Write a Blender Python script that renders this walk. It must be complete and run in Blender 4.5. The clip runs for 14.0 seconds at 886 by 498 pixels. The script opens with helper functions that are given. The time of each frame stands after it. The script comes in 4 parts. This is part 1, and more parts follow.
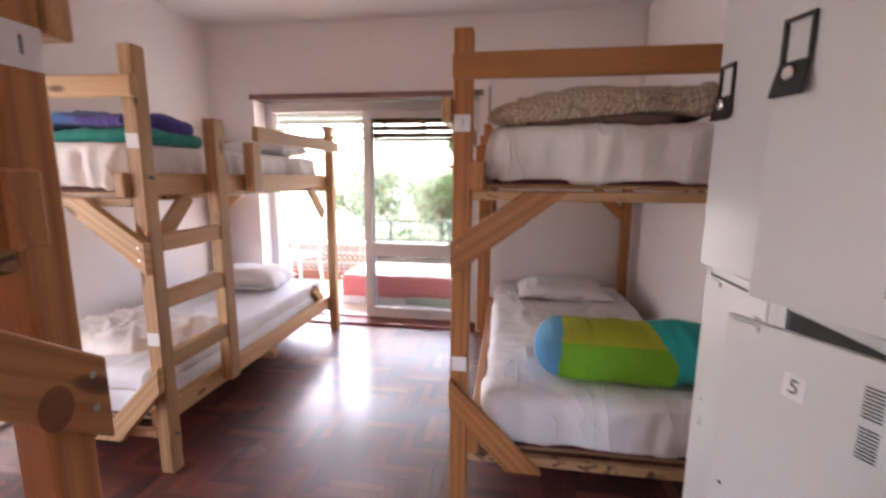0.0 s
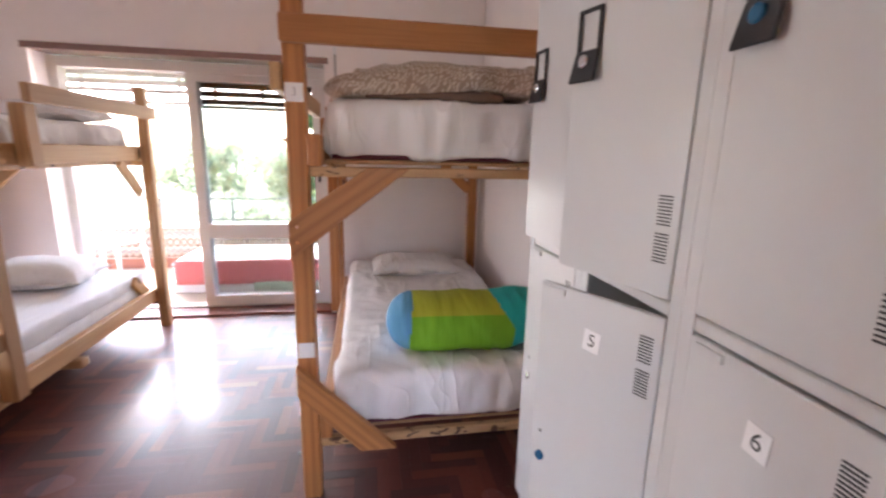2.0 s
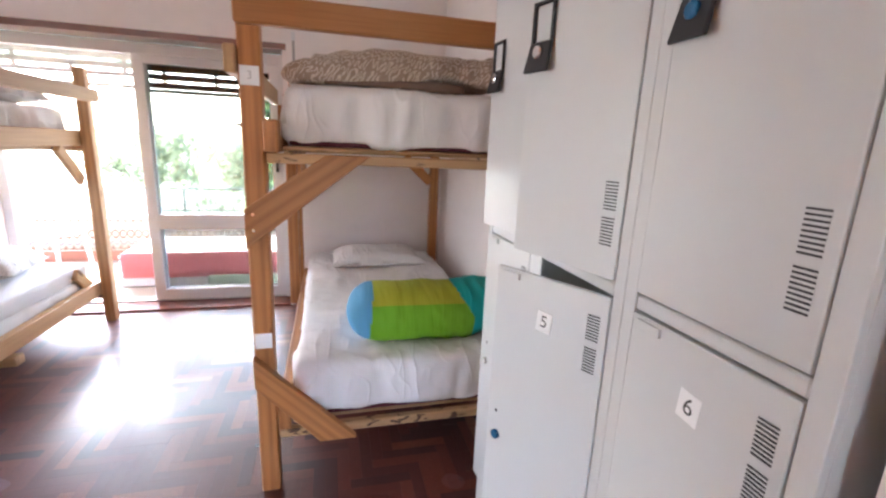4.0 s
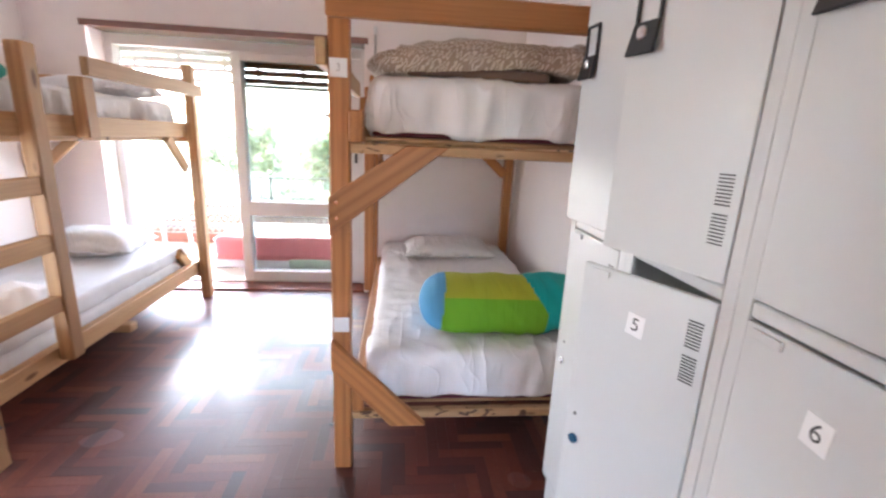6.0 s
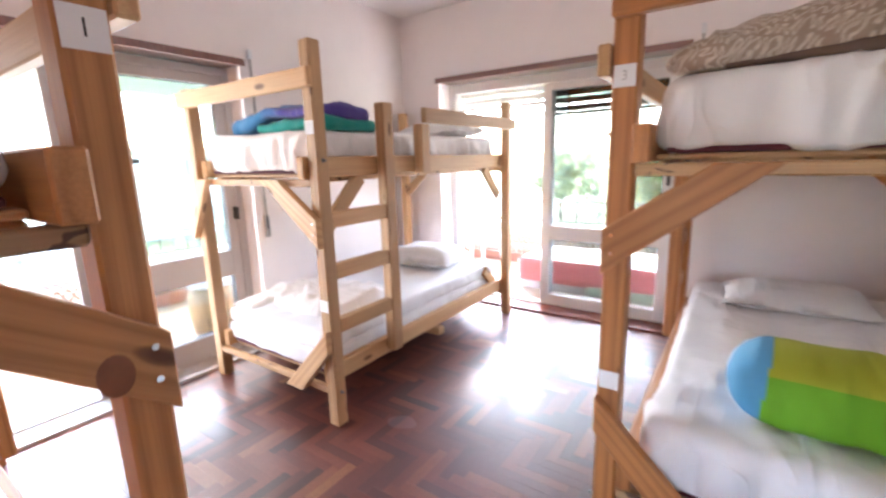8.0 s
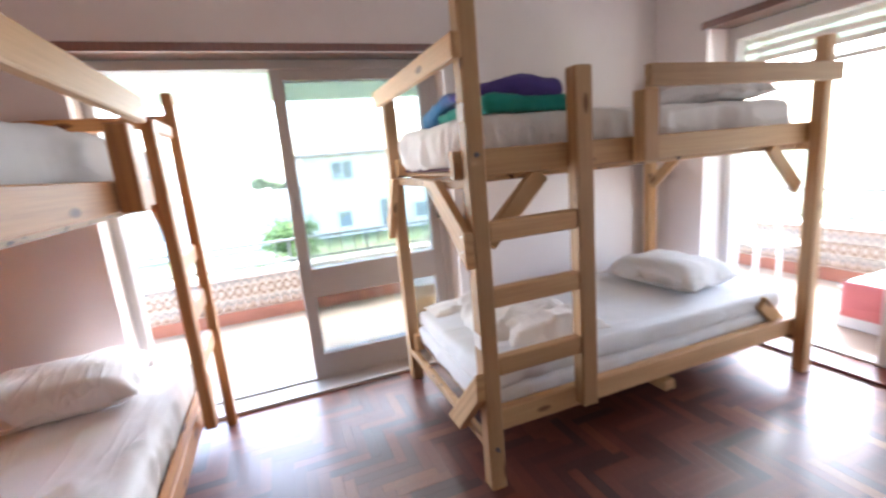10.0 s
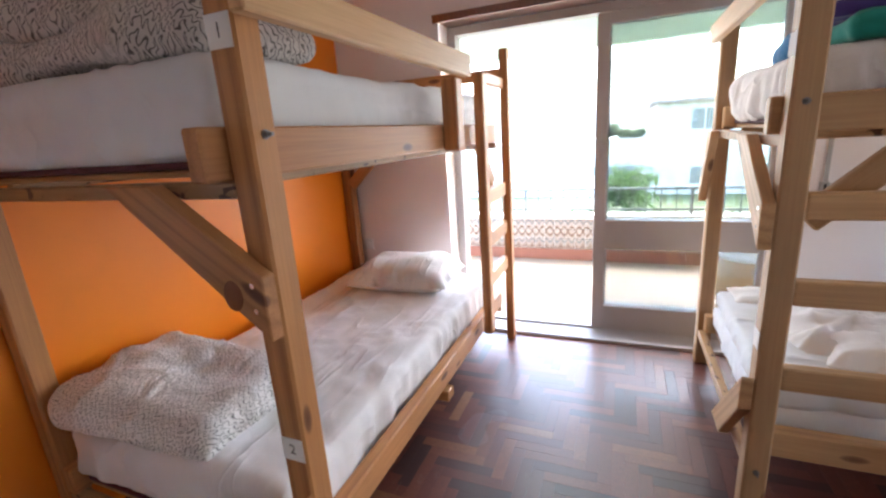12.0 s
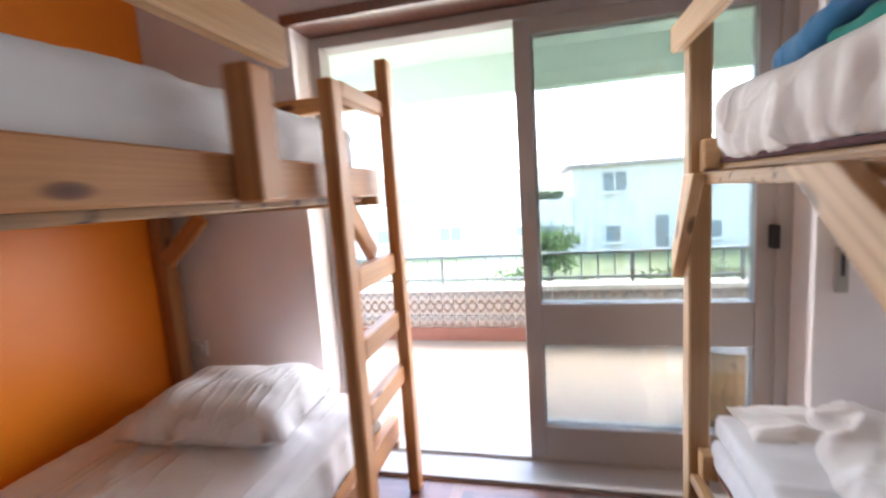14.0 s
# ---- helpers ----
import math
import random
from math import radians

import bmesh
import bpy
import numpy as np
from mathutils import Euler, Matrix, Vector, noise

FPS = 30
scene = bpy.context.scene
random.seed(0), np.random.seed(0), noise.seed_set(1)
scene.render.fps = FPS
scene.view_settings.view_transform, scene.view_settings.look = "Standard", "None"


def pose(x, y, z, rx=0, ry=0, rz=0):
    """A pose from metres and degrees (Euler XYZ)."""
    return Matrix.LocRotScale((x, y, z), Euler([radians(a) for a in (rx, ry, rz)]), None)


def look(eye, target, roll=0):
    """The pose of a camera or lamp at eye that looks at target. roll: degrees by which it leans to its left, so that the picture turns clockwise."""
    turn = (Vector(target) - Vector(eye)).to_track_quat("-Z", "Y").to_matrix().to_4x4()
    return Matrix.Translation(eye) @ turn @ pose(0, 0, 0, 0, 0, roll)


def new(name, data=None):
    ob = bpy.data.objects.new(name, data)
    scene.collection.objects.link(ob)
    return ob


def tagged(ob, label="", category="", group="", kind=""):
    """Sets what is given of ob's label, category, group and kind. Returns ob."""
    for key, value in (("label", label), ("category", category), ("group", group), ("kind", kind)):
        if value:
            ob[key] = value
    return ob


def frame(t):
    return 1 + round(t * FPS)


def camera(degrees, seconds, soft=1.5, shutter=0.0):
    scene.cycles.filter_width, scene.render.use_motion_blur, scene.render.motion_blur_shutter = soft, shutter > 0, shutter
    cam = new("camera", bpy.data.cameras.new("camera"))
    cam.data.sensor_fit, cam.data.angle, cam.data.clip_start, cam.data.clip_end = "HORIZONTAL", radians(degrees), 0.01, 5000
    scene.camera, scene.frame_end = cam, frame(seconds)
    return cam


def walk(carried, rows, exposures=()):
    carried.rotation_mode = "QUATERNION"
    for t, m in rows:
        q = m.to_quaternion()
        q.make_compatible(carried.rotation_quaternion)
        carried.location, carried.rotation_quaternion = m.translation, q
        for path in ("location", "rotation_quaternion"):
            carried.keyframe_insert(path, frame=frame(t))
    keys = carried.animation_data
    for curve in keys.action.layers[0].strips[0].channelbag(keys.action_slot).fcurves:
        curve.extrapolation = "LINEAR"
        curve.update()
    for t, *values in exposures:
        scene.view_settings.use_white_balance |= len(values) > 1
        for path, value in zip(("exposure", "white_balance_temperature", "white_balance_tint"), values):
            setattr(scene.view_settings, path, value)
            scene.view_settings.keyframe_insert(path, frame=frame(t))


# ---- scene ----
cam = camera(90.8, 14.0, soft=2.4, shutter=0.6)
PATH = [
    (0, (0.266, 0.426, 1.383), (-0.026, 2.377, 1.056), 0.4),
    (0.5, (0.291, 0.433, 1.378), (0.163, 2.377, 0.925), -0.2),
    (1, (0.314, 0.453, 1.375), (0.37, 2.399, 0.916), -0.0),
    (1.5, (0.319, 0.463, 1.382), (0.512, 2.408, 0.959), 0.7),
    (2, (0.327, 0.465, 1.386), (0.661, 2.391, 0.959), 1.3),
    (2.5, (0.338, 0.444, 1.383), (0.865, 2.33, 0.976), 1.8),
    (5, (0.317, 0.448, 1.366), (0.746, 2.343, 0.888), 3.5),
    (5.5, (0.306, 0.456, 1.365), (0.64, 2.366, 0.876), 3.2),
    (6, (0.304, 0.469, 1.36), (0.504, 2.398, 0.872), 2.7),
    (6.5, (0.313, 0.494, 1.358), (0.299, 2.43, 0.856), 1.3),
    (7, (0.329, 0.545, 1.355), (-0.11, 2.45, 0.933), 0.3),
    (7.5, (0.402, 0.599, 1.357), (-0.447, 2.361, 0.937), 0.6),
    (8, (0.393, 0.696, 1.359), (-0.72, 2.308, 0.958), -1.6),
    (8.2, (0.37, 0.771, 1.358), (-0.834, 2.33, 1.012), -1.8),
    (10.3, (0.187, 1.482, 1.363), (-1.736, 1.891, 0.996), -3.8),
    (10.5, (0.189, 1.529, 1.366), (-1.772, 1.723, 1.028), -1.9),
    (11, (0.224, 1.659, 1.348), (-1.695, 1.371, 0.865), 0.6),
    (11.5, (0.247, 1.665, 1.339), (-1.565, 1.004, 0.809), -2.7),
    (12, (0.257, 1.655, 1.345), (-1.526, 0.9, 0.843), -3.9),
    (12.5, (0.263, 1.646, 1.346), (-1.524, 0.887, 0.867), -3.6),
    (13, (0.208, 1.647, 1.345), (-1.651, 1.006, 0.977), -2.9),
    (13.5, (-0.172, 1.56, 1.272), (-2.099, 1.071, 1.03), -3.9),
    (14, (-0.705, 1.587, 1.272), (-2.635, 1.128, 1.022), -3.9),
]
walk(cam, [(t, look(eye, target, roll)) for t, eye, target, roll in PATH],
     [(0, 4.46, 6800, 25), (2.5, 4.86, 6550, 20), (5, 5.10, 6250, 14), (8, 5.21, 6250, 15), (10.5, 4.34, 6200, 12), (12.5, 4.34, 6250, 12), (14, 3.93, 6300, 14)])

# ---- world and sun ----
world = bpy.data.worlds.new("sky")
scene.world = world
world.use_nodes = True
wn = world.node_tree
sky = wn.nodes.new("ShaderNodeTexSky")
sky.sky_type = "NISHITA"
sky.sun_disc = False
sky.sun_elevation = radians(54)
sky.sun_rotation = radians(318)
sky.air_density, sky.dust_density, sky.ozone_density = 1.0, 2.8, 1.0
wn.links.new(sky.outputs[0], wn.nodes["Background"].inputs[0])
wn.nodes["Background"].inputs[1].default_value = 0.15
sun = new("sun", bpy.data.lights.new("sun", "SUN"))
sun.data.energy, sun.data.angle, sun.data.color = 0.5, radians(18), (1.0, 0.96, 0.9)
sun.matrix_world = look((0, 0, 20), (0.393 * 20, -0.437 * 20, -0.809 * 20 + 20))


def sky_fill_lamp(eye, target, width, height, watts):
    """An added area lamp in a balcony door's opening that boosts the sky's light indoors."""
    lamp = new("sky_fill_lamp", bpy.data.lights.new("sky_fill_lamp", "AREA"))
    lamp.data.shape, lamp.data.size, lamp.data.size_y = "RECTANGLE", width, height
    lamp.data.energy, lamp.data.color = watts, (1.0, 0.985, 0.95)
    lamp.matrix_world = look(eye, target)


sky_fill_lamp((-2.50, 1.53, 1.02), (0, 1.53, 1.02), 1.9, 1.95, 1.1)
sky_fill_lamp((-1.02, 4.26, 1.04), (-1.02, 0, 1.04), 2.0, 1.95, 0.75)

# ---- materials ----


def material(name, rough=0.6, metal=0.0):
    m = bpy.data.materials.new(name)
    m.use_nodes = True
    b = m.node_tree.nodes["Principled BSDF"]
    b.inputs["Roughness"].default_value, b.inputs["Metallic"].default_value = rough, metal
    return m, m.node_tree, b


def nd(t, kind, ins=None, operation="", wave_type="", bands_direction=""):
    n = t.nodes.new("ShaderNode" + kind)
    if operation:
        n.operation = operation
    if wave_type:
        n.wave_type, n.bands_direction = wave_type, bands_direction
    for k, v in (ins or {}).items():
        if isinstance(v, bpy.types.NodeSocket):
            t.links.new(v, n.inputs[k])
        else:
            n.inputs[k].default_value = v
    return n


def ramp(t, fac, stops):
    n = t.nodes.new("ShaderNodeValToRGB")
    e = n.color_ramp.elements
    while len(e) < len(stops):
        e.new(0.5)
    for el, (p, c) in zip(e, stops):
        el.position, el.color = p, (*c, 1)
    t.links.new(fac, n.inputs[0])
    return n.outputs[0]


def mixc(t, fac, a, b, mode="MIX"):
    n = t.nodes.new("ShaderNodeMix")
    n.data_type, n.blend_type = "RGBA", mode
    for i, v in ((0, fac), (6, a), (7, b)):
        if isinstance(v, bpy.types.NodeSocket):
            t.links.new(v, n.inputs[i])
        else:
            n.inputs[i].default_value = v if i == 0 else (*v, 1)
    return n.outputs[2]


def bump(t, b, height, strength, dist):
    n = nd(t, "Bump", {"Height": height, "Strength": strength, "Distance": dist})
    t.links.new(n.outputs[0], b.inputs["Normal"])


def coords(t, scale=(1, 1, 1), shift=True):
    """Object coordinates, shifted at random from object to object."""
    tc = nd(t, "TexCoord").outputs["Object"]
    if shift:
        r = nd(t, "ObjectInfo").outputs["Random"]
        v = nd(t, "VectorMath", {0: (7.3, 11.1, 5.7)}, operation="SCALE")
        t.links.new(r, v.inputs["Scale"])
        tc = nd(t, "VectorMath", {0: tc, 1: v.outputs[0]}, operation="ADD").outputs[0]
    return nd(t, "Mapping", {"Vector": tc, "Scale": scale}).outputs[0]


def pine(name, light, dark, knots=True, bark=False):
    """Raw softwood, the grain along the board's x."""
    m, t, b = material(name, 0.55)
    v = coords(t, (1.2, 16, 16))
    warp = nd(t, "TexNoise", {"Vector": v, "Scale": 1.3, "Detail": 3.0, "Roughness": 0.55})
    rings = nd(t, "TexWave", {"Vector": v, "Scale": 0.55, "Distortion": 5.0, "Detail": 2.0, "Detail Scale": 0.8},
               wave_type="BANDS", bands_direction="Y")
    grain = nd(t, "TexNoise", {"Vector": coords(t, (4, 160, 160)), "Scale": 1.0, "Detail": 2.0})
    c = ramp(t, rings.outputs["Fac"], [(0.1, light), (0.72, tuple(0.78 * a + 0.22 * d for a, d in zip(light, dark))), (1.0, tuple(0.52 * a + 0.48 * d for a, d in zip(light, dark)))])
    c = mixc(t, ramp(t, warp.outputs["Fac"], [(0.35, (0, 0, 0)), (0.75, (0.55, 0.55, 0.55))]), c, tuple(0.6 * a + 0.4 * d for a, d in zip(light, dark)))
    c = mixc(t, 0.20, c, ramp(t, grain.outputs["Fac"], [(0.3, dark), (0.65, light)]))
    tone = nd(t, "MapRange", {"Value": nd(t, "ObjectInfo").outputs["Random"], "To Min": 0.80, "To Max": 1.12}).outputs[0]
    hsv = nd(t, "HueSaturation", {"Color": c, "Value": tone, "Saturation": 1.0}).outputs[0]
    if knots:
        kn = nd(t, "TexVoronoi", {"Vector": coords(t, (3.2, 9, 9)), "Scale": 1.0, "Randomness": 1.0})
        k = ramp(t, kn.outputs["Distance"], [(0.05, (1, 1, 1)), (0.11, (0.75, 0.75, 0.75)), (0.15, (0, 0, 0))])
        hsv = mixc(t, k, hsv, tuple(0.55 * d for d in dark))
    if bark:
        # waney edges: patches of dark bark along the board
        patch = nd(t, "TexNoise", {"Vector": coords(t, (16, 26, 26)), "Scale": 1.0, "Detail": 2.0, "Distortion": 0.6})
        hsv = mixc(t, ramp(t, patch.outputs["Fac"], [(0.60, (0, 0, 0)), (0.65, (0.9, 0.9, 0.9))]), hsv, (0.055, 0.022, 0.014))
    t.links.new(hsv, b.inputs["Base Color"])
    bump(t, b, grain.outputs["Fac"], 0.25, 0.002)
    b.inputs["Roughness"].default_value = 0.5
    return m


def paint(name, col, rough=0.85, stain=0.06, relief=0.15, gloss=0.5):
    m, t, b = material(name, rough)
    v = coords(t, shift=False)
    big = nd(t, "TexNoise", {"Vector": v, "Scale": 0.9, "Detail": 4.0, "Roughness": 0.6})
    fine = nd(t, "TexNoise", {"Vector": v, "Scale": 90.0, "Detail": 3.0})
    mid = nd(t, "TexNoise", {"Vector": v, "Scale": 7.0, "Detail": 4.0})
    c = mixc(t, ramp(t, big.outputs["Fac"], [(0.35, (0, 0, 0)), (0.75, (1, 1, 1))]), col, tuple(x * (1 - stain) for x in col))
    c = mixc(t, ramp(t, mid.outputs["Fac"], [(0.55, (0, 0, 0)), (0.8, (0.5, 0.5, 0.5))]), c, tuple(x * (1 - 1.5 * stain) for x in col))
    t.links.new(c, b.inputs["Base Color"])
    b.inputs["Specular IOR Level"].default_value = gloss
    bump(t, b, mixc(t, 0.6, mid.outputs["Color"], fine.outputs["Color"]), relief, 0.004)
    return m


def cloth(name, col, rough=0.9, wrinkle=0.5, scale=6.0):
    """Woven cloth with soft hollows and long thin folds in patches."""
    m, t, b = material(name, rough)
    v = coords(t)

    def op(kind, a, c):
        return nd(t, "Math", {0: a, 1: c}, operation=kind).outputs[0]

    soft = nd(t, "TexNoise", {"Vector": v, "Scale": scale * 0.6, "Detail": 3.0, "Roughness": 0.5, "Distortion": 0.4})
    h = op("MULTIPLY", soft.outputs["Fac"], 0.6)
    for k, (turn, sc) in enumerate(((0.35, 1.0), (-0.8, 1.35), (1.5, 1.1))):
        w = nd(t, "Mapping", {"Vector": v, "Scale": (0.15 * sc, 1.25 * sc, 0.7 * sc), "Rotation": (0.2, 0.1, turn), "Location": (3.1 * k, 1.7 * k, 0)}).outputs[0]
        n = nd(t, "TexNoise", {"Vector": w, "Scale": scale, "Detail": 1.0, "Roughness": 0.4, "Distortion": 0.15})
        line = ramp(t, op("ABSOLUTE", op("SUBTRACT", n.outputs["Fac"], 0.5), 0.0), [(0.0, (1, 1, 1)), (0.03, (0.5, 0.5, 0.5)), (0.12, (0, 0, 0))])
        mask = ramp(t, nd(t, "TexNoise", {"Vector": v, "Scale": scale * 0.42 + k, "Detail": 1.0}).outputs["Fac"], [(0.46, (0, 0, 0)), (0.62, (1, 1, 1))])
        h = op("ADD", h, op("MULTIPLY", op("MULTIPLY", line, mask), 0.46))
    weave = nd(t, "TexNoise", {"Vector": v, "Scale": 420.0, "Detail": 1.0})
    h = op("ADD", h, op("MULTIPLY", weave.outputs["Fac"], 0.02))
    c = mixc(t, ramp(t, soft.outputs["Fac"], [(0.3, (0, 0, 0)), (0.75, (1, 1, 1))]), col, tuple(x * 0.95 for x in col))
    t.links.new(c, b.inputs["Base Color"])
    b.inputs["Sheen Weight"].default_value = 0.15
    bump(t, b, h, wrinkle, 0.022)
    return m


def squiggle(name, ground, line, pitch=0.024, width=0.24, swing=0.0085, wave=0.021):
    """Bed linen printed all over with rows of meandering lines, pitch apart."""
    m, t, b = material(name, 0.9)
    v = coords(t)
    s = nd(t, "SeparateXYZ", {0: v})

    def op(kind, a, c=0.0):
        return nd(t, "Math", {0: a, 1: c}, operation=kind).outputs[0]

    n = nd(t, "TexNoise", {"Vector": v, "Scale": 13.0, "Detail": 1.0})
    n2 = nd(t, "TexNoise", {"Vector": v, "Scale": 34.0, "Detail": 0.0})
    p = op("ADD", op("ADD", s.outputs["X"], op("MULTIPLY", s.outputs["Z"], 0.8)), op("MULTIPLY", n.outputs["Fac"], 0.05))
    q = op("ADD", op("ADD", s.outputs["Y"], op("MULTIPLY", s.outputs["Z"], 0.6)), op("MULTIPLY", n2.outputs["Fac"], 0.035))
    turns = op("MULTIPLY", q, 6.283 / wave)
    rows = 3.1416 / pitch
    a = op("ADD", op("MULTIPLY", p, rows), op("MULTIPLY", op("SINE", turns), rows * swing))
    steep = op("MULTIPLY", op("COSINE", turns), 6.283 * swing / wave)
    grad = op("SQRT", op("ADD", op("MULTIPLY", steep, steep), 1.0))
    d = op("DIVIDE", op("ABSOLUTE", op("SINE", a)), grad)
    k = ramp(t, d, [(width * 0.75, (1, 1, 1)), (width * 1.25, (0, 0, 0))])
    w1 = nd(t, "TexNoise", {"Vector": v, "Scale": 5.0, "Detail": 3.0, "Distortion": 1.2})
    t.links.new(mixc(t, k, ground, line), b.inputs["Base Color"])
    b.inputs["Sheen Weight"].default_value = 0.2
    bump(t, b, w1.outputs["Fac"], 0.6, 0.05)
    return m


def plain(name, col, rough=0.5, metal=0.0, spots=0.1):
    m, t, b = material(name, rough, metal)
    n = nd(t, "TexNoise", {"Vector": coords(t), "Scale": 14.0, "Detail": 4.0})
    c = mixc(t, ramp(t, n.outputs["Fac"], [(0.35, (0, 0, 0)), (0.75, (1, 1, 1))]), col, tuple(x * (1 - spots) for x in col))
    t.links.new(c, b.inputs["Base Color"])
    t.links.new(nd(t, "MapRange", {"Value": n.outputs["Fac"], "To Min": rough * 0.8, "To Max": min(1, rough * 1.2)}).outputs[0], b.inputs["Roughness"])
    return m


def glass(name, tint):
    m, t, b = material(name, 0.0)
    b.inputs["Base Color"].default_value = (*tint, 1)
    b.inputs["Transmission Weight"].default_value = 1.0
    b.inputs["IOR"].default_value = 1.45
    return m


def parquet_material():
    """Varnished red-brown hardwood blocks, each of its own tone."""
    m, t, b = material("parquet", 0.25)
    r = nd(t, "ObjectInfo").outputs["Random"]
    isl = nd(t, "NewGeometry").outputs["Random Per Island"]
    f = nd(t, "Math", {0: nd(t, "Math", {0: r, 1: 3.7}, operation="MULTIPLY").outputs[0], 1: isl}, operation="ADD").outputs[0]
    f = nd(t, "Math", {0: f}, operation="FRACT").outputs[0]
    c = ramp(t, f, [(0.0, (0.040, 0.011, 0.010)), (0.2, (0.074, 0.015, 0.011)), (0.5, (0.122, 0.024, 0.014)), (0.85, (0.158, 0.036, 0.018)), (0.965, (0.20, 0.060, 0.025)), (0.99, (0.26, 0.11, 0.04))])
    pos = nd(t, "NewGeometry").outputs["Position"]
    grain = nd(t, "TexNoise", {"Vector": nd(t, "Mapping", {"Vector": pos, "Scale": (30, 30, 30)}).outputs[0], "Scale": 2.0, "Detail": 5.0, "Distortion": 2.0})
    c = mixc(t, ramp(t, grain.outputs["Fac"], [(0.35, (0, 0, 0)), (0.8, (0.5, 0.5, 0.5))]), c, (0.035, 0.009, 0.006))
    scuff = nd(t, "TexNoise", {"Vector": nd(t, "Mapping", {"Vector": pos, "Rotation": (0, 0, 0.5), "Scale": (9, 34, 1)}).outputs[0], "Scale": 1.0, "Detail": 6.0, "Roughness": 0.7, "Distortion": 0.6})
    zone = nd(t, "TexNoise", {"Vector": pos, "Scale": 2.3, "Detail": 1.0})
    worn = nd(t, "Math", {0: ramp(t, scuff.outputs["Fac"], [(0.60, (0, 0, 0)), (0.72, (0.55, 0.55, 0.55))]), 1: ramp(t, zone.outputs["Fac"], [(0.50, (0, 0, 0)), (0.66, (1, 1, 1))])}, operation="MULTIPLY").outputs[0]
    c = mixc(t, worn, c, (0.26, 0.19, 0.15))
    wear = nd(t, "TexNoise", {"Vector": pos, "Scale": 1.6, "Detail": 2.0, "Roughness": 0.5})
    t.links.new(c, b.inputs["Base Color"])
    t.links.new(nd(t, "MapRange", {"Value": wear.outputs["Fac"], "From Min": 0.3, "From Max": 0.7, "To Min": 0.42, "To Max": 0.60}).outputs[0], b.inputs["Roughness"])
    b.inputs["Specular IOR Level"].default_value = 0.55
    # a worn coat of varnish over the open grain
    b.inputs["Coat Weight"].default_value = 0.45
    t.links.new(nd(t, "MapRange", {"Value": wear.outputs["Fac"], "From Min": 0.3, "From Max": 0.7, "To Min": 0.18, "To Max": 0.28}).outputs[0], b.inputs["Coat Roughness"])
    bump(t, b, grain.outputs["Fac"], 0.06, 0.002)
    return m


WOOD = pine("pine_honey", (0.55, 0.255, 0.088), (0.19, 0.055, 0.018))
WOOD_WARM = pine("pine_warm", (0.50, 0.212, 0.066), (0.16, 0.043, 0.013))
WOOD_PALE = pine("pine_pale", (0.64, 0.405, 0.20), (0.30, 0.135, 0.05))
WOOD_SLAT = pine("pine_slat", (0.58, 0.35, 0.17), (0.14, 0.05, 0.02))
WOOD_BARK = pine("pine_waney", (0.60, 0.37, 0.18), (0.16, 0.06, 0.025), True, True)
WALL = paint("wall_paint", (0.89, 0.82, 0.80))
ORANGE = paint("orange_paint", (0.90, 0.24, 0.008), 0.36, 0.08, 0.06)
CEILING = paint("ceiling_paint", (0.80, 0.75, 0.73))
SHEET = cloth("white_sheet", (0.85, 0.83, 0.83), wrinkle=0.6, scale=5.0)
SHEET_COOL = cloth("white_mattress", (0.76, 0.78, 0.82), wrinkle=0.45)
PILLOW = cloth("white_pillowcase", (0.82, 0.80, 0.80), wrinkle=0.5, scale=9.0)
DUVET_GREY = squiggle("duvet_print", (0.80, 0.79, 0.78), (0.20, 0.20, 0.20), 0.023, 0.15)
DUVET_BEIGE = squiggle("beige_print", (0.38, 0.285, 0.215), (0.68, 0.59, 0.50), 0.026, 0.25)
# the grey duvet print again, with the upper bunk's shade mixed into its colours
DUVET_SHADED = squiggle("duvet_print_shaded", (0.64, 0.60, 0.57), (0.12, 0.11, 0.105), 0.021, 0.20)
BROWN = cloth("brown_lining", (0.16, 0.10, 0.075), wrinkle=0.5)
TEAL = cloth("teal_blanket", (0.01, 0.30, 0.26), wrinkle=0.6)
RED = cloth("red_cloth", (0.66, 0.19, 0.19), wrinkle=0.5)
STEEL = paint("locker_enamel", (0.60, 0.61, 0.605), 0.30, 0.03, 0.03)
DARK = plain("dark_hollow", (0.03, 0.03, 0.035), 0.7)
BLACK = plain("black_plastic", (0.012, 0.012, 0.014), 0.45)
CHROME = plain("chrome", (0.7, 0.7, 0.7), 0.22, 1.0)
ZINC = plain("dull_zinc", (0.28, 0.28, 0.28), 0.4, 1.0)
BLUE_KEY = plain("blue_lock", (0.02, 0.13, 0.26), 0.25, 0.3)
PAPER = plain("white_paper", (0.85, 0.85, 0.85), 0.8, 0, 0.03)
INK = plain("ink", (0.04, 0.04, 0.04), 0.8)
INK_FADED = plain("faded_ink", (0.55, 0.53, 0.53), 0.8)
FRAME_WHITE = paint("frame_paint", (0.72, 0.69, 0.67), 0.4, 0.05, 0.05)
FRAME_GREY = paint("grey_frame_paint", (0.50, 0.47, 0.46), 0.4, 0.05, 0.05)
MAHOGANY = pine("red_wood", (0.20, 0.055, 0.03), (0.07, 0.016, 0.01), False)
MAHOGANY.node_tree.nodes["Principled BSDF"].inputs["Roughness"].default_value = 0.25
GLASS = glass("window_glass", (0.665, 0.695, 0.68))
LINING = pine("varnished_lining", (0.24, 0.075, 0.042), (0.09, 0.022, 0.014), False)
LINING.node_tree.nodes["Principled BSDF"].inputs["Specular IOR Level"].default_value = 1.0
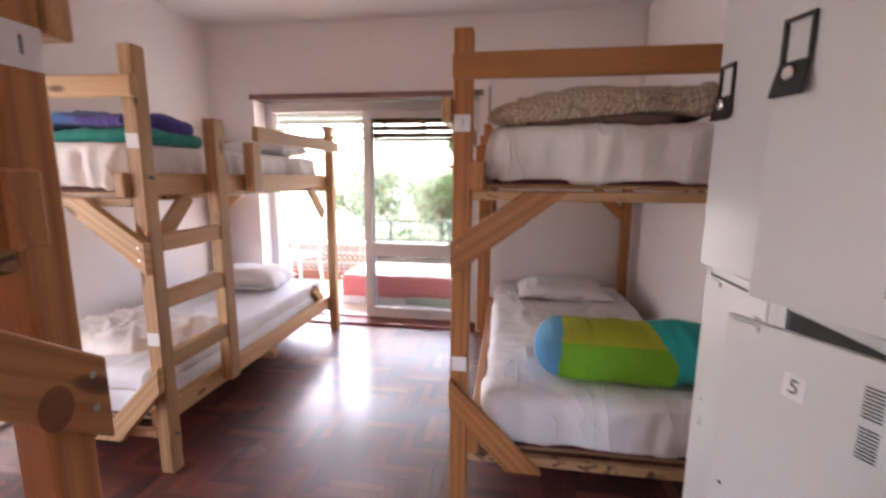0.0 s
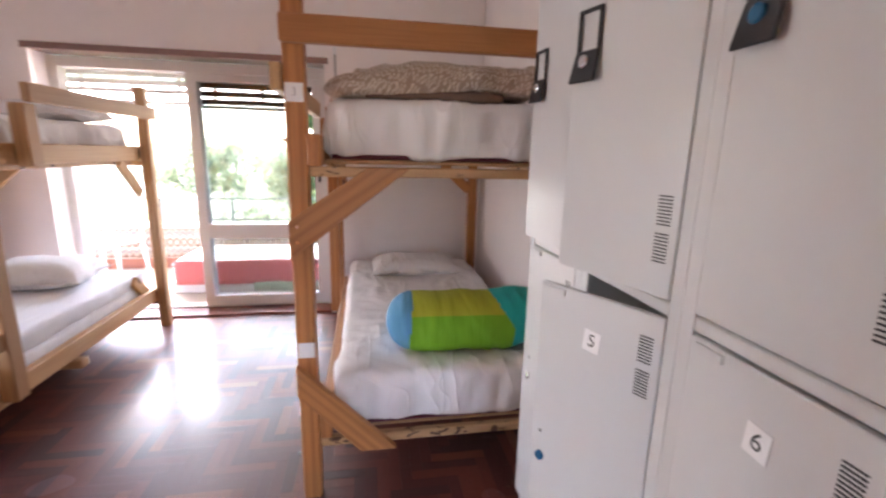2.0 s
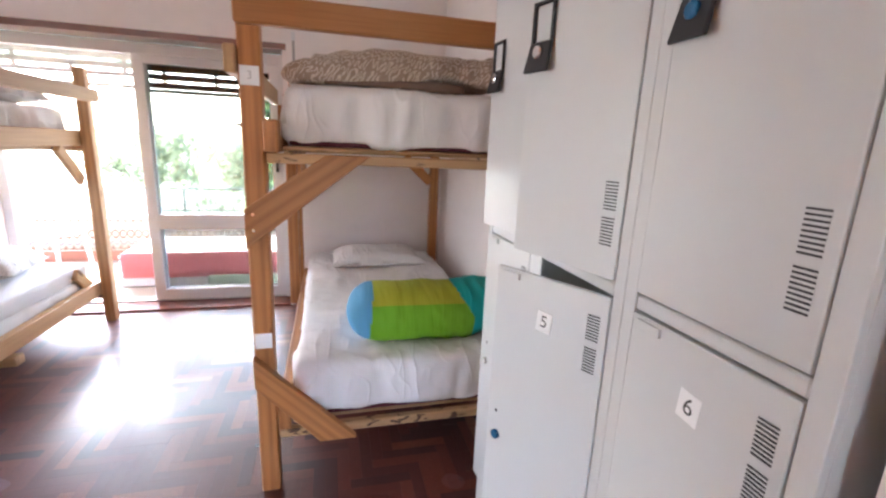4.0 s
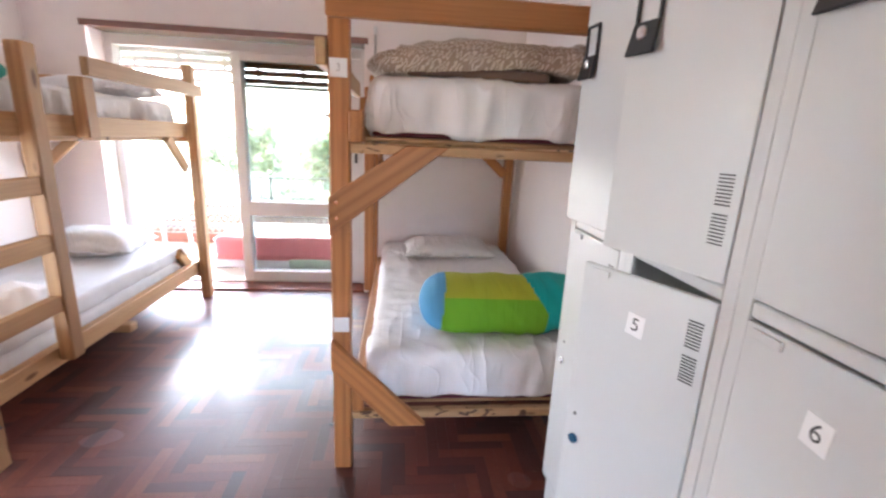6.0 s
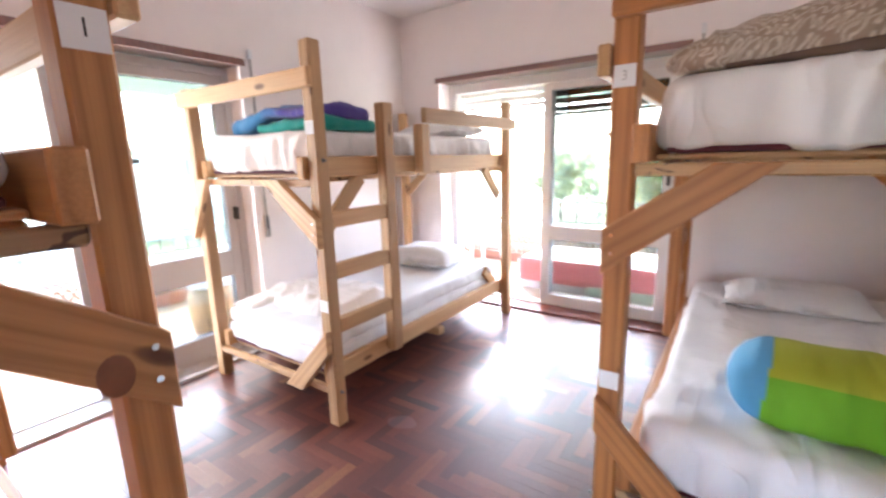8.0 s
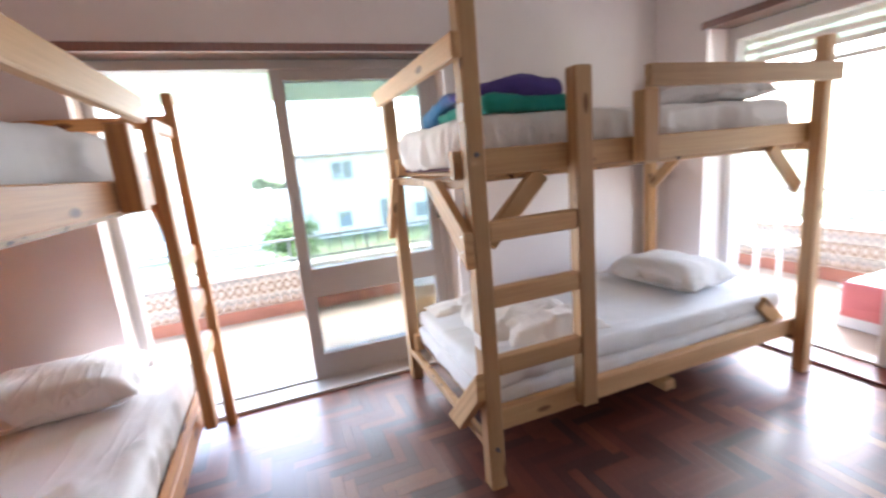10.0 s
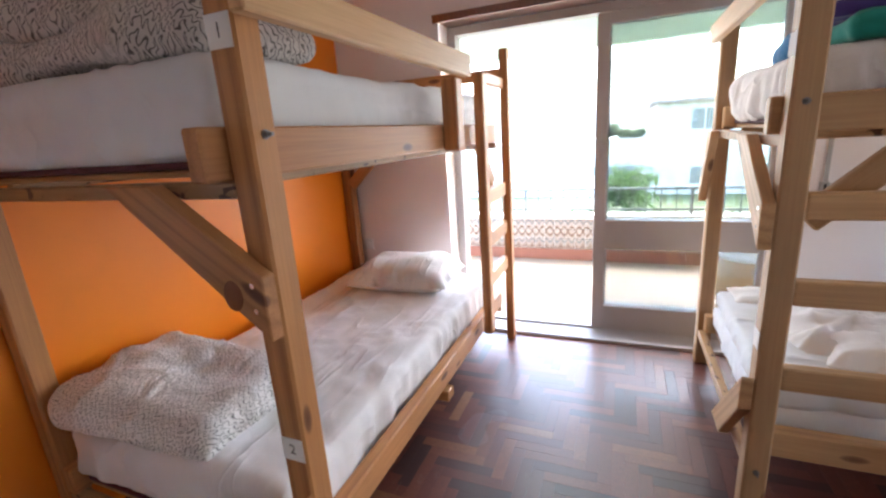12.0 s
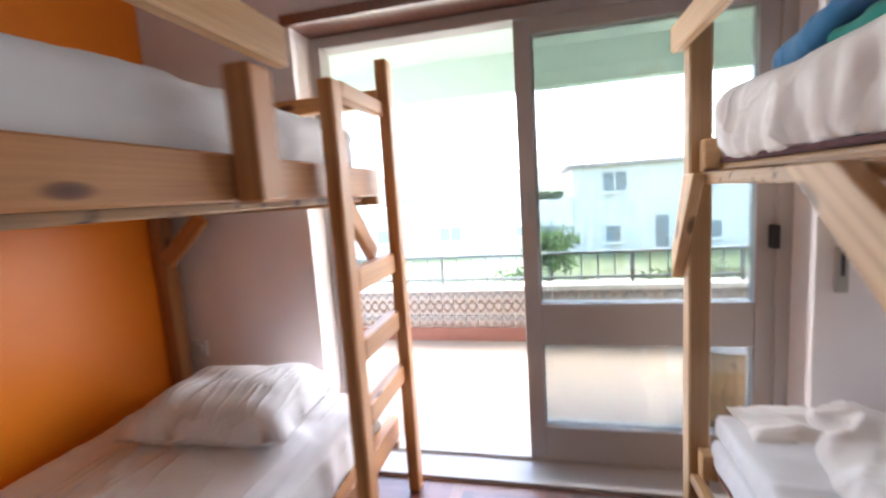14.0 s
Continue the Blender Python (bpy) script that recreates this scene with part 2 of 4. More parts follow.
LINING.node_tree.nodes["Principled BSDF"].inputs["Roughness"].default_value = 0.3
LINING.node_tree.nodes["Principled BSDF"].inputs["Coat Weight"].default_value = 1.0
LINING.node_tree.nodes["Principled BSDF"].inputs["Coat IOR"].default_value = 1.8
LINING.node_tree.nodes["Principled BSDF"].inputs["Coat Roughness"].default_value = 0.08
SHUTTER_GREEN = plain("green_shutter", (0.035, 0.075, 0.065), 0.5)
SHUTTER_WHITE = plain("white_shutter", (0.80, 0.77, 0.74), 0.5)
SOFFIT = paint("pale_green_soffit", (0.62, 0.76, 0.68), 0.85, 0.05)
PLASTIC = plain("white_plastic", (0.80, 0.80, 0.80), 0.4)
TILE_FLOOR = paint("beige_tile", (0.44, 0.345, 0.28), 0.5, 0.1, 0.1)
RED_TILE = plain("red_tile", (0.33, 0.125, 0.08), 0.4)
FACADE = paint("facade_render", (0.82, 0.78, 0.71), 0.9, 0.05)
PANE_TEAL = plain("shaded_window", (0.29, 0.31, 0.29), 0.6)
IRON = plain("rail_paint", (0.20, 0.22, 0.22), 0.5)
ROOF = plain("roof_tile", (0.46, 0.39, 0.35), 0.85)
KNOT = plain("knot_wood", (0.26, 0.088, 0.036), 0.5, 0, 0.6)
STRAP = plain("grey_strap", (0.42, 0.40, 0.38), 0.8)
PARQUET = parquet_material()

# ---- building helpers ----


def mesh_of(name, bm, mat, smooth=False):
    me = bpy.data.meshes.new(name)
    bm.to_mesh(me)
    bm.free()
    me.materials.append(mat)
    if smooth:
        me.polygons.foreach_set("use_smooth", [True] * len(me.polygons))
    return me


def part(name, bm, mat, parent, label="", m=None, smooth=False):
    """One mesh object under a thing or a part; m is its pose in the parent's frame."""
    ob = new(name, mesh_of(name, bm, mat, smooth))
    ob.parent = parent
    if m is not None:
        ob.matrix_basis = m
    return tagged(ob, label)


def thing(name, m, label, category, group=""):
    ob = new(name)
    ob.empty_display_size = 0.1
    ob.matrix_basis = m
    return tagged(ob, label, category, group)


def single(name, bm, mat, m, label, category, group="", smooth=False, kind=""):
    ob = new(name, mesh_of(name, bm, mat, smooth))
    ob.matrix_basis = m
    return tagged(ob, label, category, group, kind)


def box(x, y, z, bevel=0.004, seg=1):
    """A box round the origin with softened edges."""
    bm = bmesh.new()
    bmesh.ops.create_cube(bm, size=1)
    bmesh.ops.scale(bm, vec=(x, y, z), verts=bm.verts)
    if bevel:
        bmesh.ops.bevel(bm, geom=bm.edges[:], offset=min(bevel, 0.3 * min(x, y, z)), segments=seg, affect="EDGES", profile=0.6)
    return bm


def span(x0, x1, y0, y1, z0, z1, bevel=0.0):
    bm = box(x1 - x0, y1 - y0, z1 - z0, bevel)
    bmesh.ops.translate(bm, vec=((x0 + x1) / 2, (y0 + y1) / 2, (z0 + z1) / 2), verts=bm.verts)
    return bm


def slab(name, mat, parent, x0, x1, y0, y1, z0, z1, bevel=0.003, label=""):
    """A box part between two corners in its parent's frame, its own origin at its middle."""
    x0, x1, y0, y1 = min(x0, x1), max(x0, x1), min(y0, y1), max(y0, y1)
    return part(name, box(x1 - x0, y1 - y0, z1 - z0, bevel), mat, parent, label, pose((x0 + x1) / 2, (y0 + y1) / 2, (z0 + z1) / 2))


def along(p, q, up=(0, 0, 1)):
    """A pose at the middle of p and q whose x axis runs from p to q."""
    p, q = Vector(p), Vector(q)
    x = (q - p).normalized()
    y = Vector(up).cross(x)
    y = y.normalized() if y.length > 1e-4 else Vector((0, 1, 0))
    z = x.cross(y)
    m = Matrix((x, y, z)).transposed().to_4x4()
    m.translation = (p + q) / 2
    return m


def board(name, mat, parent, p, q, across, thick, up, label="", bevel=0.006):
    """A sawn board from p to q; across is its size along up, thick the other way."""
    return part(name, box((Vector(q) - Vector(p)).length, thick, across, bevel), mat, parent, label, along(p, q, up))


def lathe(profile, n=28):
    """A turned body from (radius, height) steps."""
    bm = bmesh.new()
    rings = [[bm.verts.new((r * math.cos(2 * math.pi * k / n), r * math.sin(2 * math.pi * k / n), z)) for k in range(n)] for r, z in profile]
    for a, b in zip(rings, rings[1:]):
        for k in range(n):
            bm.faces.new((a[k], a[(k + 1) % n], b[(k + 1) % n], b[k]))
    bm.faces.new(rings[0][::-1])
    bm.faces.new(rings[-1])
    return bm


def cube_grid(nx, ny, nz):
    """A cube of side 2 with its faces cut into a grid."""
    bm = bmesh.new()
    at = {}

    def v(i, j, k):
        if (i, j, k) not in at:
            at[i, j, k] = bm.verts.new((2 * i / nx - 1, 2 * j / ny - 1, 2 * k / nz - 1))
        return at[i, j, k]

    for i in range(nx):
        for j in range(ny):
            bm.faces.new((v(i, j, nz), v(i + 1, j, nz), v(i + 1, j + 1, nz), v(i, j + 1, nz)))
            bm.faces.new((v(i, j + 1, 0), v(i + 1, j + 1, 0), v(i + 1, j, 0), v(i, j, 0)))
    for i in range(nx):
        for k in range(nz):
            bm.faces.new((v(i, 0, k), v(i + 1, 0, k), v(i + 1, 0, k + 1), v(i, 0, k + 1)))
            bm.faces.new((v(i, ny, k + 1), v(i + 1, ny, k + 1), v(i + 1, ny, k), v(i, ny, k)))
    for j in range(ny):
        for k in range(nz):
            bm.faces.new((v(0, j, k + 1), v(0, j + 1, k + 1), v(0, j + 1, k), v(0, j, k)))
            bm.faces.new((v(nx, j, k), v(nx, j + 1, k), v(nx, j + 1, k + 1), v(nx, j, k + 1)))
    return bm


def soft_box(a, b, c, r, seed, lump=0.01, pleat=0.0, crease=0.0, res=0.035, hang=0.0, bands=()):
    """A padded block a x b x c with rounded edges, pleated sides and creases on top; its base at z = 0.
    hang: how unevenly its lower edge falls; bands: heights of seams drawn in round its sides."""
    bm = cube_grid(max(4, int(a / res)), max(4, int(b / res)), max(3, int(c / res)))
    h = Vector((a / 2, b / 2, c / 2))
    off = Vector((seed * 3.1, seed * 1.7, seed * 0.9))
    r = min(r, 0.98 * min(h))
    for v in bm.verts:
        p = Vector(tuple(v.co[i] * h[i] for i in range(3)))
        q = Vector(tuple(max(-h[i] + r, min(h[i] - r, p[i])) for i in range(3)))
        d = p - q
        n = d.normalized() if d.length > 1e-6 else Vector((0, 0, 1 if v.co.z > 0 else -1))
        o = q + n * r if d.length > 1e-6 else p
        amt = lump * noise.noise(o * 3.0 + off) + 0.4 * lump * noise.noise(o * 9.0 + off)
        if crease and n.z > 0:
            w = o + 0.10 * noise.noise_vector(o * 2.5 + off)
            for f, turn, gain in ((1.0, 0.5, 1.0), (1.7, -0.9, 0.7), (2.6, 1.9, 0.45)):
                ang = turn + 1.4 * noise.noise(Vector((o.x * 1.3, o.y * 1.3, seed + f)))
                cx, cy = w.x * math.cos(ang) + w.y * math.sin(ang), -w.x * math.sin(ang) + w.y * math.cos(ang)
                ridge = max(0.0, 1 - abs(noise.noise(Vector((cx * 2.2 * f, cy * 8.0 * f, seed)))) * 4.0)
                patch = max(0.0, noise.noise(o * 2.1 * f + off) + 0.25)
                amt += crease * gain * ridge * ridge * patch * 1.6 * n.z
        side = 1 - abs(n.z)
        if pleat and side > 0.2:
            s = o.x if abs(n.y) > abs(n.x) else o.y
            fall = 0.35 + 0.65 * (0.5 - p.z / c)
            u = noise.noise(Vector((s * 11.0, p.z * 2.0, seed))) + 0.6 * noise.noise(Vector((s * 27.0 + p.z * 6, p.z * 3, seed + 4)))
            amt += pleat * side * fall * u * 1.6
        for q in bands:
            amt -= 0.007 * side * math.exp(-((p.z / c + 0.5 - q) / 0.05) ** 2)
        o = o + n * amt
        if v.co.z < -0.98:
            o.z = max(o.z, -h.z)
        if hang and side > 0.2 and p.z < 0:
            s = o.x if abs(n.y) > abs(n.x) else o.y
            o.z -= hang * (-p.z / h.z) * (0.5 + noise.noise(Vector((s * 4.0, seed, 0))))
        v.co = (o.x, o.y, o.z + h.z)
    return bm


def pillow_mesh(a, b, h, seed):
    """A plump pillow with drawn corners, its base near z = 0."""
    bm = cube_grid(26, 18, 2)
    off = Vector((seed * 2.3, seed, 0))
    for v in bm.verts:
        x, y, s = v.co
        plump = max(0.0, (1 - x ** 4) * (1 - y ** 4)) ** 0.55
        pinch = 1 - 0.07 * (1 - x * x) * abs(y) - 0.0
        px = a / 2 * x * (1 - 0.06 * (1 - y * y) * abs(x))
        py = b / 2 * y * pinch
        w = Vector((px, py, 0)) * 7 + off
        z = h * (0.32 * (s - 1) * 0.5 * plump + 0.34 + 0.66 * plump * (s + 1) / 2) - 0.02 * h
        z += 0.06 * h * noise.noise(w) * (s + 1) + 0.10 * h * (1 - plump) * noise.noise(w * 2)
        v.co = (px, py, max(z, 0.0))
    return bm


def digit(parent, text, size, m, ink=INK):
    """A printed character as a flat mesh."""
    cu = bpy.data.curves.new("digit", "FONT")
    cu.body, cu.size, cu.align_x, cu.align_y = text, size, "CENTER", "CENTER"
    tmp = bpy.data.objects.new("digit_curve", cu)
    me = bpy.data.meshes.new_from_object(tmp)
    bpy.data.objects.remove(tmp)
    me.materials.append(ink)
    ob = new("digit", me)
    ob.parent, ob.matrix_basis = parent, m
    return ob

# ---- structure ----
WX, EX, SY, NY, CEIL = -2.46, 1.28, -0.19, 4.21, 2.68
N_L, N_R, N_TOP = -2.03, 0.0, 2.08     # opening in the north wall
W_S, W_N, W_TOP = 0.57, 2.50, 2.04     # opening in the west wall


def joined(boxes):
    bm = bmesh.new()
    for b in boxes:
        x0, x1, y0, y1, z0, z1 = b
        r = bmesh.ops.create_cube(bm, size=1)["verts"]
        bmesh.ops.scale(bm, vec=(x1 - x0, y1 - y0, z1 - z0), verts=r)
        bmesh.ops.translate(bm, vec=((x0 + x1) / 2, (y0 + y1) / 2, (z0 + z1) / 2), verts=r)
    return bm


def setting(name, boxes, mat, label, category):
    return single(name, joined(boxes), mat, Matrix(), label, category, kind="structure")


wall_n = setting("wall_north", [(WX - 0.3, N_L, NY, NY + 0.3, -0.12, CEIL), (N_R, EX, NY, NY + 0.3, -0.12, CEIL), (N_L, N_R, NY, NY + 0.3, N_TOP, CEIL), (N_L, N_R, NY, NY + 0.3, -0.12, 0.0)],
                 WALL, "white plastered wall with a balcony door opening", "wall")
wall_w = setting("wall_west", [(WX - 0.3, WX, SY - 0.2, W_S, -0.12, CEIL), (WX - 0.3, WX, W_N, NY, -0.12, CEIL), (WX - 0.3, WX, W_S, W_N, W_TOP, CEIL), (WX - 0.3, WX, W_S, W_N, -0.12, 0.0)],
                 WALL, "pinkish white plastered wall with a balcony door opening", "wall")
D_L, D_R = 0.08, 0.80      # the unseen entry, behind the first step, set to steer the hall's light
setting("wall_south", [(WX, D_L, SY - 0.2, SY, -0.12, CEIL), (D_R, EX, SY - 0.2, SY, -0.12, CEIL), (D_L, D_R, SY - 0.2, SY, 2.06, CEIL)], ORANGE, "bright orange painted plaster wall with an unseen entry cut for light", "wall")
# an unseen plain hall behind the entry, its south window added to brighten south-facing sides
HY = SY - 2.4
setting("wall_hall", [(-0.75, -0.6, HY, SY - 0.2, -0.12, 2.5), (1.1, 1.25, HY, SY - 0.2, -0.12, 2.5), (-0.75, 1.25, HY - 0.15, HY, -0.12, 0.5), (-0.75, 1.25, HY - 0.15, HY, 1.9, 2.5),
                      (-0.75, -0.1, HY - 0.15, HY, 0.5, 1.9), (0.95, 1.25, HY - 0.15, HY, 0.5, 1.9)], WALL, "plain white unseen hall walls with a window opening added for light", "wall")
setting("ceiling_hall", [(-0.75, 1.25, HY - 0.15, SY - 0.2, 2.5, 2.65)], CEILING, "plain white ceiling of the unseen hall", "ceiling")
setting("floor_hall", [(-0.6, 1.1, HY, SY - 0.2, -0.12, 0.0), (D_L, D_R, SY - 0.2, SY, -0.12, 0.0)], MAHOGANY, "dark red-brown wooden floor of the unseen hall", "floor")
setting("wall_east", [(EX, EX + 0.2, SY - 0.2, NY + 0.3, -0.12, CEIL)], WALL, "plain white plastered wall", "wall")
setting("wall_return", [(0.84, EX, SY, 0.685, 0, CEIL)], WALL, "plain white wall return beside the lockers", "wall")
setting("ceiling", [(WX - 0.3, EX + 0.2, SY - 0.2, NY + 0.3, CEIL, CEIL + 0.2)], CEILING, "plain white plastered ceiling", "ceiling")
floor = setting("floor", [(WX, EX, SY, NY, -0.12, -0.006)], MAHOGANY, "dark red-brown herringbone parquet floor, worn and glossy", "floor")
setting("threshold_north", [(N_L, N_R, NY, NY + 0.3, 0.0, 0.018)], MAHOGANY, "red-brown wooden door threshold", "threshold")
setting("threshold_west", [(WX - 0.3, WX, W_S, W_N, 0.0, 0.018)], FRAME_GREY, "pale grey worn door threshold", "threshold")
# lining boards under the lintels, with a dark edge standing proud of the plaster
setting("lining_north", [(N_L, N_R, NY - 0.012, NY + 0.22, N_TOP - 0.03, N_TOP - 0.002), (N_L - 0.03, N_R + 0.03, NY - 0.018, NY - 0.001, N_TOP - 0.032, N_TOP + 0.012)], LINING, "varnished red wooden lining board over the balcony door", "trim")
setting("lining_west", [(WX - 0.2, WX + 0.012, W_S, W_N, W_TOP - 0.03, W_TOP - 0.002), (WX + 0.001, WX + 0.018, W_S - 0.03, W_N + 0.03, W_TOP - 0.032, W_TOP + 0.012)], LINING, "varnished red wooden lining board over the balcony door", "trim")


def sliding_panel(parent, label, m, width, z0, z1, mid0, mid1, bottom, stile, mat):
    """A glazed sliding leaf in its own frame: x across from 0, y through."""
    leaf = new("sliding_leaf")
    leaf.parent, leaf.matrix_basis = parent, m
    tagged(leaf, label)
    d = 0.02
    slab("stile", mat, leaf, 0, stile, -d, d, z0, z1)
    slab("stile", mat, leaf, width - stile, width, -d, d, z0, z1)
    slab("rail", mat, leaf, stile, width - stile, -d, d, z1 - 0.06, z1)
    slab("rail", mat, leaf, stile, width - stile, -d, d, mid0, mid1)
    slab("rail", mat, leaf, stile, width - stile, -d, d, z0, bottom)
    for a, b in ((bottom, mid0), (mid1, z1 - 0.06)):
        g = slab("pane", GLASS, leaf, stile, width - stile, -0.003, 0.003, a, b, 0)
        g.visible_shadow = False
    return leaf


# north balcony door: the leaf stands on the east half, the west half is open
door_n = thing("door_1", pose(0, NY + 0.24, 0), "white framed sliding balcony door, one half open", "sliding door")
tagged(door_n, kind="structure")
slab("jamb", FRAME_WHITE, door_n, N_L, N_L + 0.06, -0.05, 0.05, 0.018, 2.045)
slab("jamb", FRAME_WHITE, door_n, N_R - 0.05, N_R, -0.05, 0.05, 0.018, 2.045)
slab("head", FRAME_WHITE, door_n, N_L + 0.06, N_R - 0.05, -0.05, 0.05, 1.965, 2.045)
sliding_panel(door_n, "glazed leaf in a white frame", pose(-1.09, -0.012, 0), 1.04, 0.02, 1.965, 0.63, 0.75, 0.115, 0.075, FRAME_WHITE)
sliding_panel(door_n, "glazed leaf slid back behind the other", pose(-1.055, 0.032, 0), 1.0, 0.02, 1.965, 0.63, 0.75, 0.115, 0.05, FRAME_WHITE)
slab("track", FRAME_GREY, door_n, N_L + 0.06, N_R - 0.05, -0.04, 0.055, 0.018, 0.03)
slab("latch", BLACK, door_n, -0.095, -0.075, -0.062, -0.034, 1.12, 1.20)

# west balcony door: the leaf stands on the north half, the south half is open
door_w = thing("door_2", pose(WX - 0.2, 0, 0, 0, 0, 90), "grey framed sliding balcony door, one half open", "sliding door")
tagged(door_w, kind="structure")
slab("jamb", FRAME_GREY, door_w, W_S, W_S + 0.05, -0.05, 0.05, 0.018, 2.005)
slab("jamb", FRAME_GREY, door_w, W_N - 0.05, W_N, -0.05, 0.05, 0.018, 2.005)
slab("head", FRAME_GREY, door_w, W_S + 0.05, W_N - 0.05, -0.05, 0.05, 1.955, 2.005)
sliding_panel(door_w, "glazed leaf in a grey frame", pose(1.485, -0.012, 0), 0.97, 0.02, 1.955, 0.575, 0.76, 0.185, 0.07, FRAME_GREY)
sliding_panel(door_w, "glazed leaf slid back behind the other", pose(1.51, 0.032, 0), 0.935, 0.02, 1.955, 0.575, 0.76, 0.185, 0.055, FRAME_GREY)
slab("track", FRAME_GREY, door_w, W_S + 0.05, W_N - 0.05, -0.035, 0.04, 0.018, 0.03)
slab("door_handle", FRAME_GREY, door_w, 1.505, 1.525, -0.048, -0.034, 1.13, 1.25, label="worn grey pull handle")
slab("latch", BLACK, door_w, 2.425, 2.45, -0.075, -0.034, 0.98, 1.07)


def roller_shutter(m, width, top, low, mat, label, slat=0.036):
    """Slats hung outside a door, with gaps of daylight between them."""
    ob = thing("roller_shutter", m, label, "roller shutter")
    pitch = 0.064
    n = int((top - low) / pitch)
    for k in range(n):
        z = top - pitch * (k + 0.5)
        part("slat", box(width, 0.012, slat, 0.003), mat, ob, m=pose(width / 2, 0, z))
        for x in (0.12, width / 2, width - 0.12):
            if k:
                part("slat_hook", box(0.03, 0.004, pitch - slat, 0), mat, ob, m=pose(x, 0, z + pitch / 2))
    part("bottom_bar", box(width, 0.018, 0.03, 0.003), mat, ob, m=pose(width / 2, 0, low))
    for x in (0.0, width):
        part("guide", box(0.02, 0.03, top - 0.02, 0.002), mat, ob, m=pose(x, 0, top / 2 + 0.01))
    return ob


roller_shutter(pose(N_L + 0.02, NY + 0.33, 0), 0.95, 2.05, 1.74, SHUTTER_WHITE, "white slatted roller shutter, mostly raised")
roller_shutter(pose(N_L + 1.0, NY + 0.33, 0), 0.98, 2.05, 1.72, SHUTTER_GREEN, "dark green slatted roller shutter, mostly raised", 0.047)
def shutter_strap(m, z_top, z_low):
    ob = thing("shutter_strap", m, "grey woven shutter strap running into a wall winder", "shutter strap")
    slab("strap", STRAP, ob, -0.009, 0.009, -0.008, -0.006, z_low, z_top, 0)
    slab("guide", PLASTIC, ob, -0.014, 0.014, -0.02, -0.001, z_top, z_top + 0.06)
    slab("winder_plate", STRAP, ob, -0.02, 0.02, -0.012, -0.001, z_low - 0.16, z_low, label="metal winder plate")
    slab("slot", DARK, ob, -0.006, 0.006, -0.014, -0.0125, z_low - 0.10, z_low - 0.01, 0)


shutter_strap(pose(WX, 2.575, 0, 0, 0, 90), 2.06, 1.00)
shutter_strap(pose(0.085, NY, 0, 0, 0, 0), 2.12, 1.00)

socket = thing("wall_socket", pose(WX, -0.09, 0.60, 0, 0, 90), "white plastic power socket on the wall", "socket")
part("plate", box(0.08, 0.012, 0.08, 0.004, 2), PLASTIC, socket, m=pose(0, -0.007, 0))
part("insert", lathe([(0.026, 0), (0.026, 0.006), (0.022, 0.008)]), PLASTIC, socket, m=pose(0, -0.013, 0, 90))

# ---- bunk beds ----
T = 0.07      # post side
BW = 1.16     # bed width over the posts
BL = 2.02     # bed length over the posts


def paper_tag(parent, m, text, size=0.06):
    tag = part("number_tag", box(size, size * 1.0, 0.0012, 0), PAPER, parent, "white paper number tag", m)
    if text:
        digit(tag, text, size * 0.62, pose(0, 0, 0.0010), INK_FADED if text == "3" else INK)
    return tag


def bolt(parent, m):
    b = part("bolt", lathe([(0.010, 0), (0.010, 0.003), (0.007, 0.003), (0.007, 0.010), (0.004, 0.010), (0.004, 0.020)], 8), ZINC, parent, "zinc-plated bolt", m)
    return b


